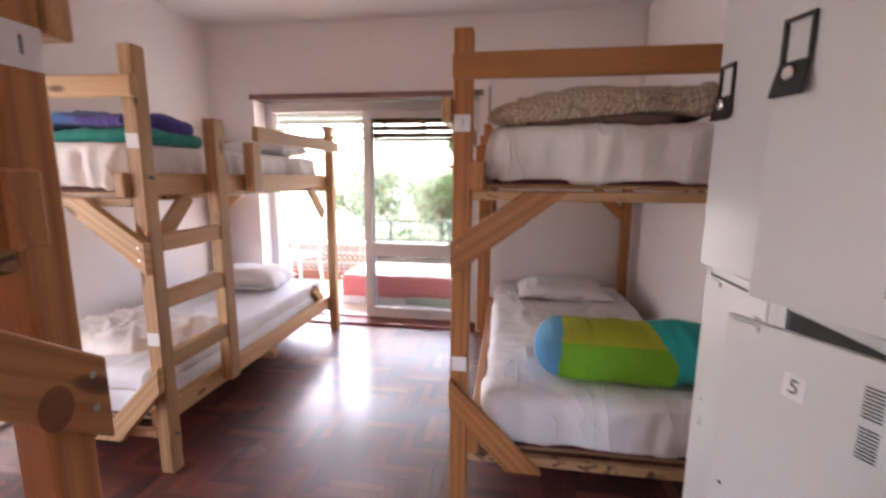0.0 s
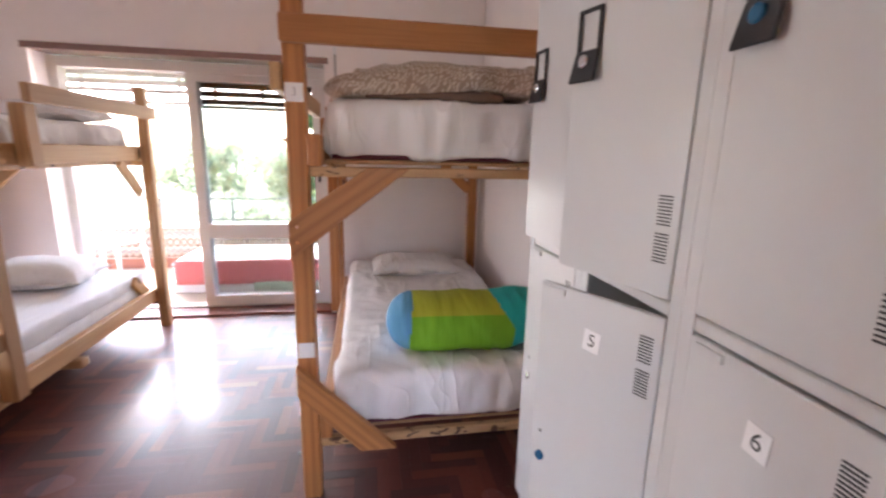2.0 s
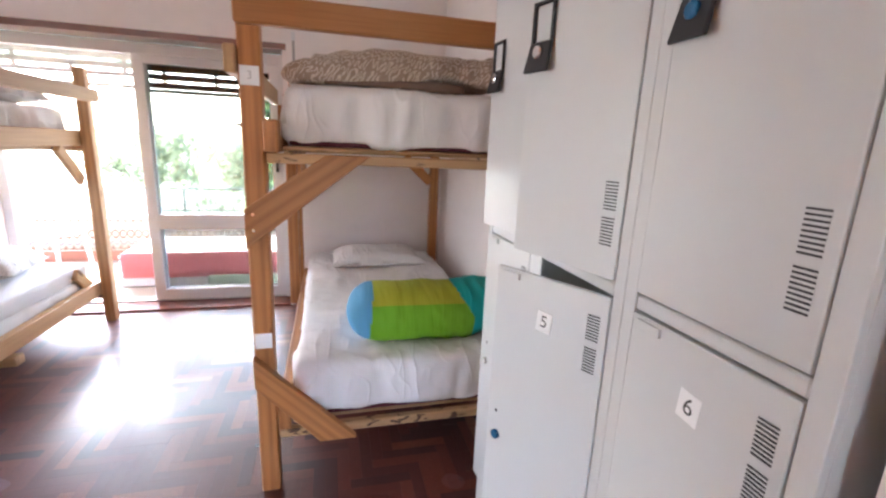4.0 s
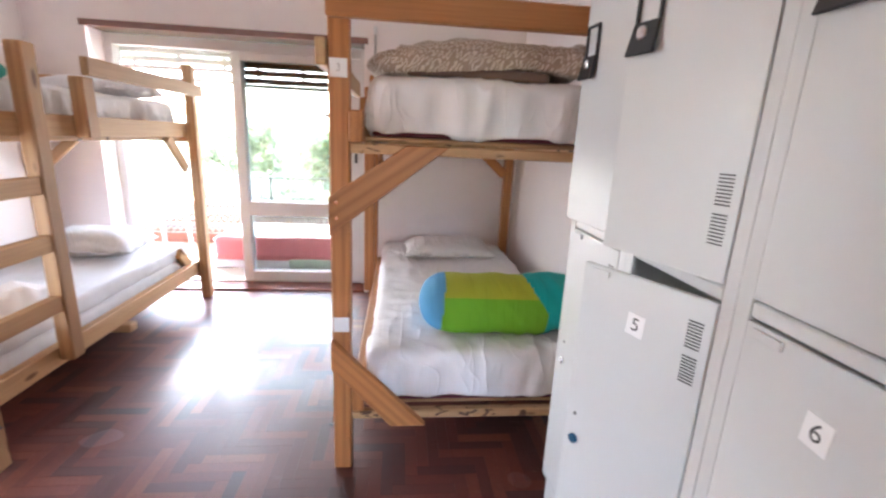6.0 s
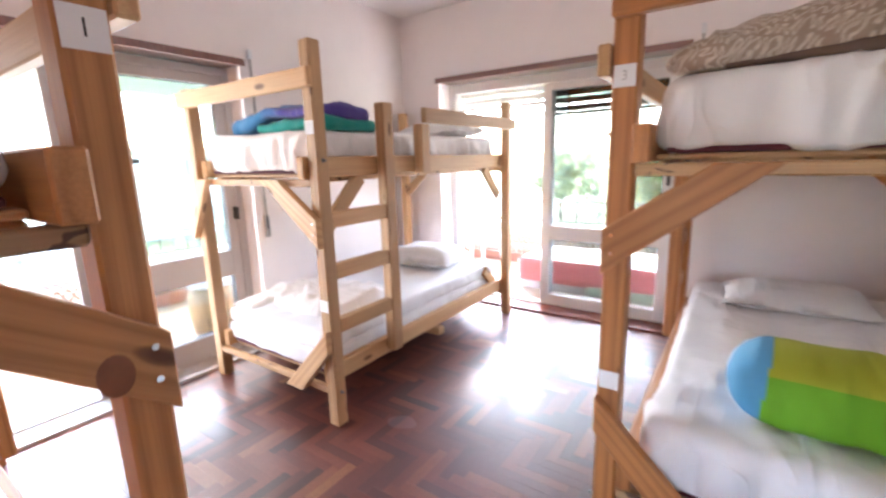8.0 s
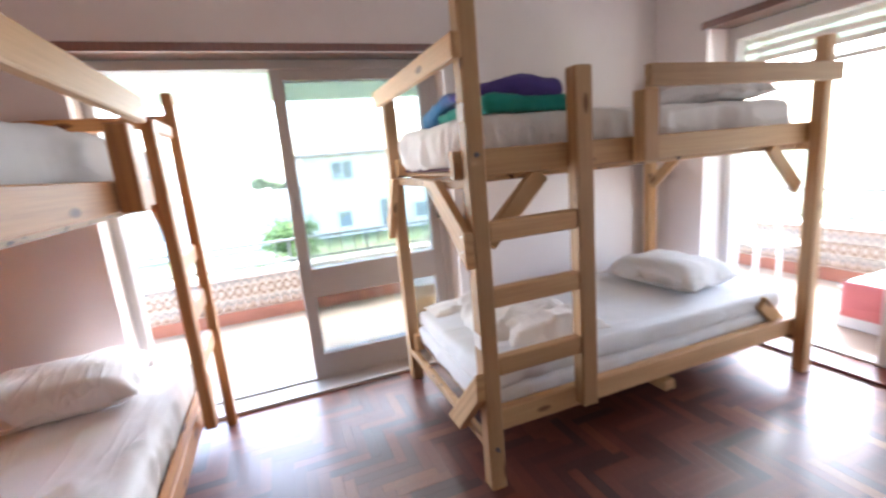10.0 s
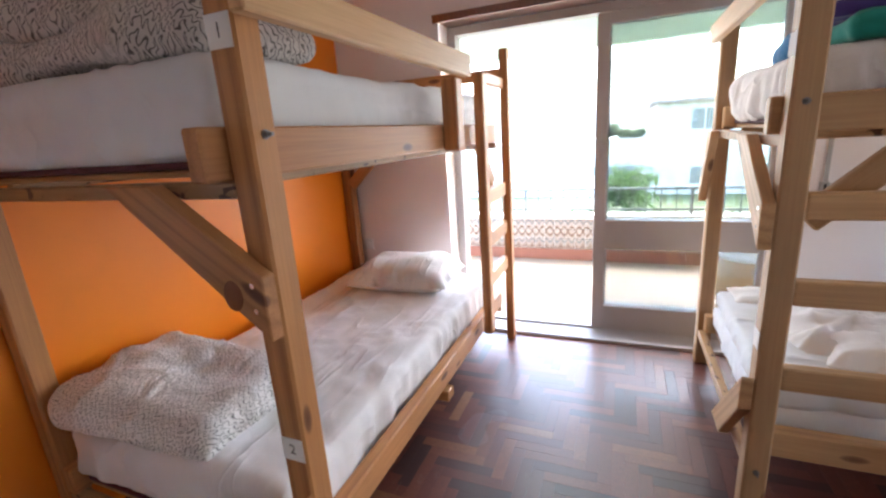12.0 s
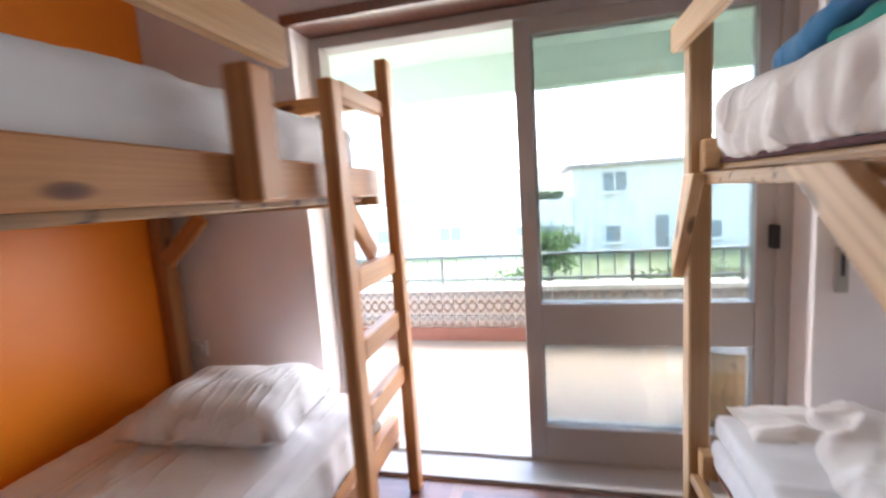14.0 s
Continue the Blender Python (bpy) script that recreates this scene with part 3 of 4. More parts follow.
def bunk_bed(m, side, ladder, label, tags, top_board, wood, up=1.285, low=0.21, rungs=(0.50, 0.785, 1.045), width=BW, foot=0.0, slim=False):
    """A home-made two-tier bed. u runs from the foot to the head, v from the room to the wall;
    side is -1 for a bed whose wall lies to the other side."""
    bed = thing("bunk_bed", m, label, "bunk bed", "home-made wooden bunk beds")

    def P(u, v, z):
        return (u, side * v, z)

    def put(name, mat, u0, u1, v0, v1, z0, z1, label=""):
        ax = max(range(3), key=lambda i: (u1 - u0, v1 - v0, z1 - z0)[i])
        c = P((u0 + u1) / 2, (v0 + v1) / 2, (z0 + z1) / 2)
        e = [Vector((1, 0, 0)), Vector((0, 1, 0)), Vector((0, 0, 1))][ax]
        ln = (u1 - u0, v1 - v0, z1 - z0)
        p, q = Vector(c) - e * ln[ax] / 2, Vector(c) + e * ln[ax] / 2
        if ax == 2:
            return part(name, box(ln[2], ln[1], ln[0], 0.006), mat, bed, label, along(p, q, (1, 0, 0)))
        other = ln[1] if ax == 0 else ln[0]
        return part(name, box(ln[ax], other, ln[2], 0.005), mat, bed, label, along(p, q))

    def diag(name, mat, a, b, across, thick, normal):
        n = Vector(P(*normal))
        pa, pb = Vector(P(*a)), Vector(P(*b))
        upv = (pb - pa).cross(n)
        return board(name, mat, bed, pa, pb, across, thick, upv)

    W = width
    # corner posts: foot room, foot wall, head room, head wall
    put("post", wood, foot, foot + T, 0, T, 0, 1.90)
    put("post", wood, foot, foot + T, W - T, W, 0, 1.80)
    if slim:
        put("post", wood, BL - 0.06, BL, -0.018, 0.032, 0, 1.80)
    else:
        put("post", wood, BL - T, BL, 0, T, 0, 1.80)
    put("post", wood, BL - T, BL, W - T, W, 0, 1.72 if slim else 1.80)
    for z, h in ((up, 0.105), (low, 0.10)):
        # side rails inside the posts, the upper one standing out past the foot
        put("side_rail", WOOD_PALE if wood is WOOD_PALE else wood, -0.055 if z > 1 else 0.0, BL, T + 0.002, T + 0.05, z, z + h)
        put("side_rail", wood, 0.0, BL, W - T - 0.05, W - T - 0.002, z, z + h)
        # end battens and ledgers
        put("end_batten", WOOD_BARK, foot + 0.004, foot + 0.042, T + 0.002, W - T - 0.002, z - 0.038, z - 0.002)
        put("end_batten", WOOD_BARK, BL - 0.042, BL - 0.004, T + 0.002, W - T - 0.002, z - 0.038, z - 0.002)
        put("ledger", WOOD_BARK, T + 0.002, BL - T - 0.002, T + 0.052, T + 0.085, z - 0.022, z + 0.004)
        put("ledger", WOOD_BARK, T + 0.002, BL - T - 0.002, W - T - 0.085, W - T - 0.052, z - 0.022, z + 0.004)
        for k in range(13):
            u = 0.05 + k * (BL - 0.18) / 12
            put("slat", WOOD_SLAT, u, u + 0.075, T + 0.053, W - T - 0.053, z + 0.006, z + 0.022)
    # middle bearer under the lower slats, its end showing below the rail
    put("bearer", wood, 0.98, 1.05, 0.06, W - 0.06, low - 0.075, low - 0.024)
    # diagonal braces at the foot, sawn flush with the posts, on their outer side
    def flat_brace(corners, label=""):
        pts = [Vector(P(foot, v, z)) for v, z in corners]
        c = sum(pts, Vector()) / len(pts)
        d = (pts[2] - pts[1]).normalized()
        fr = Matrix((d, Vector((-1, 0, 0)).cross(d), Vector((-1, 0, 0)))).transposed()
        bm = bmesh.new()
        low_f = [bm.verts.new((*(fr.transposed() @ (p - c)).xy, 0.0)) for p in pts]
        top_f = [bm.verts.new((v.co.x, v.co.y, 0.036)) for v in low_f]
        n = len(pts)
        bm.faces.new(low_f)
        bm.faces.new(top_f)
        for k in range(n):
            bm.faces.new((low_f[k], low_f[(k + 1) % n], top_f[(k + 1) % n], top_f[k]))
        bmesh.ops.recalc_face_normals(bm, faces=bm.faces)
        bmesh.ops.bevel(bm, geom=bm.edges[:], offset=0.003, segments=1, affect="EDGES")
        m4 = fr.to_4x4()
        m4.translation = c + Vector((-0.001, 0, 0))
        return part("brace", bm, wood, bed, label, m4)

    flat_brace([(0.0, up - 0.33), (0.0, up - 0.19), (0.27, up - 0.003), (0.42, up - 0.003)])
    flat_brace([(W, up - 0.37), (W, up - 0.27), (W - 0.13, up - 0.003), (W - 0.23, up - 0.003)])
    flat_brace([(0.0, low + 0.21), (0.0, low + 0.33), (0.37, low - 0.045), (0.23, low - 0.045)])
    # braces under the upper side rail and at the head
    if ladder == "foot":
        diag("brace", wood, (T, 0.095, up - 0.26), (T + 0.26, 0.095, up - 0.005), 0.08, 0.034, (0, 1, 0))
    diag("brace", wood, (BL - T, 0.095, up - 0.24), (BL - T - 0.24, 0.095, up - 0.005), 0.075, 0.034, (0, 1, 0))
    diag("brace", wood, (BL - 0.06, W - T, up - 0.24), (BL - 0.06, W - T - 0.22, up - 0.04), 0.075, 0.034, (1, 0, 0))
    diag("brace", wood, (BL - T + 0.01, 0.12, low + 0.02), (BL - T - 0.20, 0.12, low + 0.22), 0.08, 0.034, (0, 1, 0)) if ladder == "foot" else None
    # end boards
    put("foot_board", wood, foot - 0.04, foot - 0.002, 0.0 if top_board > 1.72 else -0.02, W, top_board, top_board + 0.085)
    put("head_board", wood, BL + 0.002, BL + 0.034, 0.02, W, 1.64 if slim else 1.62, 1.705 if slim else 1.685)
    # ladder: a hung stile and four rungs beside a corner post
    if ladder == "foot":
        s0, s1, r0, r1, g0, g1 = 0.44, 0.52, foot + T, 0.44, 0.78, BL
    else:
        s0, s1, r0, r1, g0, g1 = BL - 0.505, BL - 0.42 - (0.015 if slim else 0), BL - 0.42, BL - 0.06 if slim else BL - T, 0.0, 1.225
    put("ladder_stile", wood, s0, s1, -0.002, 0.048 if slim else 0.066, 0.245, 1.63 if slim else 1.67)
    for z in rungs:
        put("rung", wood, r0 + 0.001, r1 - 0.001, 0.006, 0.05, z, z + 0.078)
    if ladder == "head":
        put("rung", wood, r0 + 0.001, r1 - 0.001, 0.006, 0.05, 1.585, 1.64)
    # guard rail on a short upright
    gu = g0 if ladder == "foot" else g1
    du = 0.085 if ladder == "foot" else -0.085
    put("guard_upright", wood, min(gu, gu + du), max(gu, gu + du), 0.0, 0.068, up - 0.005, 1.575)
    put("guard_rail", WOOD_PALE, g0 - 0.01, g1 + 0.01, -0.04, -0.003, 1.578, 1.665)
    # fixings and numbers
    for z in (up - 0.262, up - 0.207):
        part("screw", lathe([(0.006, 0), (0.006, 0.0015)], 8), CHROME, bed, "", Matrix.Translation(P(foot - 0.0375, 0.028, z)) @ pose(0, 0, 0, 0, -90, 0))
    bolt(bed, Matrix.Translation(P(foot + 0.035, 0, up + 0.085)) @ pose(0, 0, 0, 90 * side, 0, 0))
    bolt(bed, Matrix.Translation(P(foot + 0.035, 0, 0.19)) @ pose(0, 0, 0, 90 * side, 0, 0))
    face = Matrix(((0, 0, -1, 0), (-1, 0, 0, 0), (0, 1, 0, 0), (0, 0, 0, 1)))
    for text, z in tags:
        paper_tag(bed, Matrix.Translation(P(foot - 0.0012, 0.035, z)) @ face, text)
    return bed


def knot(bed_m, v, z):
    """The dark round knot in a brace board."""
    k = bpy.data.objects["bunk_bed"]
    part("knot", lathe([(0.027, 0.0), (0.027, 0.0006), (0.018, 0.0012)], 20), KNOT, k, "dark resinous knot", pose(-0.0372, v, z, 0, -90, 0) @ Matrix.Diagonal((1.25, 0.95, 1, 1)))


def on_bed(m, side, u, v, z, turn=0.0):
    return m @ pose(u, side * v, z, 0, 0, turn)


BED_A = pose(-0.40, 1.00, 0, 0, 0, 180)
BED_B = pose(-1.24, 2.09, 0, 0, 0, 90)
BED_C = pose(0.055, 2.05, 0, 0, 0, 90)
bunk_bed(BED_A, 1, "head", "pine bunk bed numbered 1 and 2 against the orange wall", [("1", 1.555), ("2", 0.662)], 1.79, WOOD, low=0.22, rungs=(0.505, 0.735, 0.972), width=1.185, slim=True)
knot(BED_A, 0.085, 1.052)
bunk_bed(BED_B, 1, "foot", "pale pine bunk bed with a ladder by the balcony doors", [("", 1.52), ("", 0.66)], 1.69, WOOD_PALE, foot=-0.028)
bunk_bed(BED_C, -1, "head", "honey pine bunk bed with diagonal braces beside the lockers", [("3", 1.574), ("", 0.652)], 1.722, WOOD_WARM, 1.335, 0.27)


TICKING = cloth("maroon_ticking", (0.10, 0.02, 0.03), wrinkle=0.2)


def mattress(m, side, z, layers, mat, label, seed, pleat, crease=0.012, hang=0.0, v0=0.128, w=0.95, bands=()):
    """A mattress: its ticking shows as a thin line under the sheet; layers are the sheeted pads."""
    ob = thing("mattress", on_bed(m, side, 0.03 + 0.96, v0 + w / 2, z), label, "mattress", "bunk mattresses")
    part("ticking", soft_box(1.89, w - 0.03, 0.02, 0.008, seed, 0.002), TICKING, ob, "dark maroon mattress ticking", None, True)
    base = 0.006 if hang else 0.014
    for k, thick in enumerate(layers):
        part("sheet", soft_box(1.92 - 0.015 * k, w - 0.01 * k, thick, 0.05 if thick > 0.15 else 0.028, seed + 0.3 * k, 0.012, pleat, crease, 0.018 if bands else 0.022, hang, bands), mat, ob, "", pose(0, 0, base), True)
        base += thick - 0.006
    return ob


mattress(BED_A, 1, 1.308, (0.23,), SHEET_COOL, "white sheeted mattress on the upper bunk", 1, 0.005, 0.006, w=0.98, bands=(0.3, 0.66))
mattress(BED_A, 1, 0.243, (0.208,), SHEET, "white sheeted mattress, creased, on the lower bunk", 2, 0.022, 0.013, w=0.98)
mattress(BED_B, 1, 1.308, (0.21,), SHEET, "mattress with a gathered white sheet on the upper bunk", 3, 0.052, 0.005, 0.016)
mattress(BED_B, 1, 0.233, (0.12, 0.10), SHEET_COOL, "two stacked white sheeted pads on the lower bunk", 4, 0.008, 0.005)
mattress(BED_C, -1, 1.358, (0.205,), SHEET, "mattress with a hanging white sheet on the upper bunk", 5, 0.026, 0.006, 0.022)
mattress(BED_C, -1, 0.293, (0.215,), SHEET, "mattress under a loose creased white sheet", 6, 0.020, 0.020, 0.010)


def pillow(m, side, u, v, z, a, b, h, turn, seed, label="soft white pillow at the bed's head", mat=PILLOW):
    single("pillow", pillow_mesh(a, b, h, seed), mat, on_bed(m, side, u, v, z, turn), label, "pillow", "bed pillows", True)


pillow(BED_A, 1, 1.66, 0.58, 0.455, 0.46, 0.64, 0.19, 4, 1)
pillow(BED_A, 1, 1.74, 0.58, 1.540, 0.38, 0.56, 0.06, -3, 2)
pillow(BED_B, 1, 1.62, 0.62, 0.462, 0.46, 0.66, 0.18, 5, 3, "white pillow with a grey squiggle print at the bed's head", DUVET_GREY)
pillow(BED_B, 1, 1.64, 0.45, 1.53, 0.44, 0.62, 0.12, 0, 4)
pillow(BED_C, -1, 1.66, 0.62, 0.504, 0.46, 0.68, 0.12, 2, 5)


def folded(name, m, layers, label, category, lump=0.022):
    """A folded duvet or blanket: padded layers lying on one another."""
    ob = thing(name, m, label, category)
    for k, (x, y, z, a, b, c, mat, turn) in enumerate(layers):
        bm = soft_box(a, b, c, 0.45 * c, 10 + k + a * 7, lump, 0.012, 0.012, 0.024)
        part("fold", bm, mat, ob, "", pose(x, y, z, 0, 0, turn), True)
    return ob


squared = thing("folded_duvet", on_bed(BED_A, 1, 0.275, 0.775, 0.455), "folded white duvet with a grey squiggle print", "duvet")
part("inner_fold", soft_box(0.50, 0.66, 0.06, 0.029, 61, 0.012, 0.010, 0.01, 0.022), DUVET_GREY, squared, "", pose(0.015, -0.005, 0, 0, 0, 2), True)
puff = soft_box(0.52, 0.70, 0.12, 0.058, 63, 0.035, 0.014, 0.014, 0.018)
for v in puff.verts:
    # thickest towards the wall and the middle, flatter at the free edge
    slope = 0.5 + v.co.y / 0.70
    v.co.z = 0.034 + v.co.z * (0.72 + 0.36 * slope)
    v.co.z = max(v.co.z - 0.05 * max(0.0, abs(v.co.x) / 0.26 - 0.72), 0.006)
part("shell", puff, DUVET_GREY, squared, "", pose(0, 0, 0, 0, 0, 4), True)
folded("folded_duvet", on_bed(BED_A, 1, 0.31, 0.58, 1.548), [(-0.05, 0, 0, 0.40, 0.88, 0.13, DUVET_SHADED, -2), (-0.05, 0.04, 0.10, 0.38, 0.80, 0.13, DUVET_SHADED, 4), (-0.06, 0.08, 0.20, 0.36, 0.66, 0.11, DUVET_SHADED, -5)],
       "piled white duvet with a grey squiggle print, coloured as in shade", "duvet", 0.04)
def crumpled(a, b, c, seed, fold=0.03, res=0.016):
    """A thrown-together cover: a low pad with a ragged outline and sharp branching folds, its base at z = 0."""
    bm = cube_grid(max(8, int(a / res)), max(8, int(b / res)), 3)
    off = Vector((seed * 1.9, seed * 4.3, seed * 0.7))
    for v in bm.verts:
        x, y, s = v.co
        q = Vector((x * a / 2, y * b / 2, 0))
        edge = 1 - max(abs(x), abs(y)) ** 5
        rim = 1 + 0.16 * noise.noise(q.normalized() * 2.2 + off) if q.length > 0 else 1
        warp = q + 0.07 * noise.noise_vector(q * 4.0 + off)
        ridge = 0.0
        for f, turn, gain in ((1.0, 0.5, 1.0), (1.6, -0.7, 0.7), (2.5, 1.4, 0.5)):
            ang = turn + 1.2 * noise.noise(q * 1.6 + off)
            cx, cy = warp.x * math.cos(ang) + warp.y * math.sin(ang), -warp.x * math.sin(ang) + warp.y * math.cos(ang)
            r = max(0.0, 1 - 3.2 * abs(noise.noise(Vector((cx * 1.8 * f, cy * 7.0 * f, seed + f)))))
            ridge += gain * r * r
        z = c * (0.70 + 0.35 * noise.noise(q * 3.5 + off)) * max(0.0, edge) ** 0.45 + fold * (ridge - 0.5) * min(1.0, 3 * max(0.0, edge))
        top = max(0.008, z)
        round_in = 1 - 0.05 * (s * s)
        v.co = (q.x * rim * round_in, q.y * rim * round_in, top * (s + 1) / 2)
    return bm


heap = thing("rumpled_duvet", on_bed(BED_B, 1, 0.50, 0.66, 0.452), "rumpled plain white duvet heaped on the lower bunk", "duvet")
part("cover", crumpled(0.60, 0.78, 0.11, 3, 0.026), SHEET, heap, "", pose(0, 0, 0, 0, 0, -6), True)
part("rolled_edge", crumpled(0.54, 0.22, 0.12, 8, 0.020), SHEET, heap, "", pose(0.02, -0.30, 0.012, 0, 0, -4), True)
single("folded_sheet", crumpled(0.30, 0.22, 0.06, 5, 0.014), SHEET, on_bed(BED_B, 1, 0.24, 0.99, 0.455), "small crumpled white sheet by the mattress edge", "sheet", smooth=True)
beige = thing("folded_duvet", on_bed(BED_C, -1, 0.27, 0.54, 1.572), "folded beige duvet with a brown squiggle print", "duvet")
part("inner_fold", soft_box(0.40, 0.52, 0.034, 0.015, 51, 0.012, 0.01, 0.01, 0.024), BROWN, beige, "plain brown lining of the duvet", pose(0.0, 0.02, 0), True)
shell = soft_box(0.44, 0.80, 0.125, 0.058, 53, 0.026, 0.016, 0.022, 0.02)
for v in shell.verts:
    # plump and rolled at one end, thinning out towards the room
    thin = max(0.0, (v.co.y + 0.12) / 0.52)
    v.co.z = 0.018 + v.co.z * (1 - 0.40 * thin * thin) - 0.016 * thin
    v.co.z += 0.010 * math.sin(8.0 * v.co.y + 2.2) * min(1.0, v.co.z / 0.05)
    v.co.z = max(v.co.z, 0.004 if abs(v.co.y) > 0.24 else 0.014)
part("shell", shell, DUVET_BEIGE, beige, "", None, True)
def two_tone(name, a, b, mid, wide):
    """Fleece whose dye runs from a to b along the cloth's y, round mid."""
    m = cloth(name, a, wrinkle=0.7)
    t = m.node_tree
    o = nd(t, "TexCoord").outputs["Object"]
    y = nd(t, "SeparateXYZ", {0: o}).outputs["Y"]
    n = nd(t, "TexNoise", {"Vector": o, "Scale": 9.0, "Detail": 2.0}).outputs["Fac"]
    f = nd(t, "Math", {0: y, 1: nd(t, "Math", {0: n, 1: 0.12}, operation="MULTIPLY").outputs[0]}, operation="ADD").outputs[0]
    f = nd(t, "MapRange", {"Value": f, "From Min": mid + 0.06 - wide, "From Max": mid + 0.06 + wide}).outputs[0]
    t.links.new(mixc(t, f, b, a), t.nodes["Principled BSDF"].inputs["Base Color"])
    return m


blankets = thing("folded_blanket", on_bed(BED_B, 1, 0.32, 0.56, 1.526), "folded blue and purple blanket on a teal one", "blanket")
part("teal_blanket", soft_box(0.44, 0.56, 0.062, 0.03, 71, 0.02, 0.012, 0.014, 0.022), TEAL, blankets, "teal fleece", pose(0.03, -0.13, 0), True)
throw = soft_box(0.42, 0.80, 0.07, 0.034, 73, 0.026, 0.014, 0.02, 0.02)
for v in throw.verts:
    # lies on the teal blanket at one end and sinks to the mattress at the other
    k = max(0.0, min(1.0, (v.co.y - 0.02) / 0.24))
    k = k * k * (3 - 2 * k)
    v.co.z = v.co.z * (1 + 0.45 * k) + 0.056 * (1 - k) + 0.022 * math.exp(-((v.co.y + 0.02) / 0.12) ** 2)
    v.co.z = max(v.co.z - 0.06 * max(0.0, v.co.y - 0.26), 0.003)
part("blue_blanket", throw, two_tone("blue_purple_fleece", (0.04, 0.20, 0.43), (0.075, 0.055, 0.28), -0.04, 0.12), blankets, "blue fleece turning purple", pose(0, 0, 0, 0, 0, -4), True)


def bolster_cloth(name, col):
    """Smooth cotton with slanting creases."""
    m, t, b = material(name, 0.8)
    o = nd(t, "TexCoord").outputs["Object"]
    w = nd(t, "Mapping", {"Vector": o, "Rotation": (0, 0.75, 0.4), "Scale": (16, 3, 3)}).outputs[0]
    crease = nd(t, "TexNoise", {"Vector": w, "Scale": 1.0, "Detail": 2.0, "Distortion": 0.4})
    soft = nd(t, "TexNoise", {"Vector": o, "Scale": 6.0, "Detail": 2.0})
    c = mixc(t, ramp(t, soft.outputs["Fac"], [(0.3, (0, 0, 0)), (0.7, (1, 1, 1))]), col, tuple(0.9 * x for x in col))
    t.links.new(c, b.inputs["Base Color"])
    bump(t, b, crease.outputs["Fac"], 0.6, 0.03)
    return m


def bolster(m, length, a, b):
    """A stuffed roll along x in four colours of cloth, its base at z = 0, creased and drawn in at the far end."""
    ob = thing("bolster", m, "stuffed roll in green, lime, teal and blue cloth", "bolster")
    n, k = 96, 56
    grid = []
    for i in range(n + 1):
        s = 2 * i / n - 1
        f = max(0.02, 1 - abs(s) ** 7) ** 0.5
        if s > 0.45:
            f *= 1 - 0.12 * ((s - 0.45) / 0.55) ** 2
        rise = 0.05 * max(0.0, s - 0.3)
        ring = []
        for j in range(k):
            an = 2 * math.pi * j / k
            cx, cz = math.cos(an), math.sin(an)
            p = Vector((s * length / 2, a * f * abs(cx) ** 0.85 * math.copysign(1, cx), b * (1 + f * abs(cz) ** 0.85 * math.copysign(1, cz)) + rise))
            slant = p.x * 26 + p.z * 22 * math.copysign(1, -cx)
            gain = 0.35 + 0.65 * max(0.0, min(1.0, 0.6 + s))
            fold = 1 - 2 * abs(noise.noise(Vector((slant * 0.55, p.y * 2.5, p.z * 3.0))))
            p += Vector((0, cx, cz)) * f * (0.010 * noise.noise(Vector((p.x * 6, p.y * 4, p.z * 5))) + 0.008 * gain * (fold - 0.6))
            ring.append(Vector((p.x, p.y, max(0, p.z))))
        grid.append(ring)
    pieces = {}
    for i in range(n):
        for j in range(k):
            s = 2 * (i + 0.5) / n - 1
            an = 2 * math.pi * (j + 0.5) / k
            if s < -0.74 + 0.03 * math.sin(an):
                key = "blue_end"
            elif s > 0.30 - 0.09 * math.sin(an) + 0.10 * (1 - abs(math.sin(an))):
                key = "teal_end"
            else:
                key = "lime_panel" if 0.5 < math.sin(an) else "green_panel"
            pieces.setdefault(key, []).append((i, j))
    colours = {"blue_end": (0.10, 0.36, 0.60), "teal_end": (0.0, 0.42, 0.40), "lime_panel": (0.42, 0.46, 0.03), "green_panel": (0.17, 0.45, 0.015)}
    for key, cells in pieces.items():
        bm = bmesh.new()
        seen = {}

        def at(i, j):
            if (i, j % k) not in seen:
                seen[i, j % k] = bm.verts.new(grid[i][j % k])
            return seen[i, j % k]

        for i, j in cells:
            bm.faces.new((at(i, j), at(i, j + 1), at(i + 1, j + 1), at(i + 1, j)))
        if key == "blue_end":
            bm.faces.new([at(0, j) for j in range(k)])
        if key == "teal_end":
            bm.faces.new([at(n, j) for j in range(k)][::-1])
        bmesh.ops.recalc_face_normals(bm, faces=bm.faces)
        part(key, bm, bolster_cloth(key + "_cotton", colours[key]), ob, key.split("_")[0] + " cotton", None, True)


bolster(pose(0.80, 2.355, 0.505, 0, 0, -2.5), 0.80, 0.185, 0.127)

# ---- lockers ----
LX = 0.81


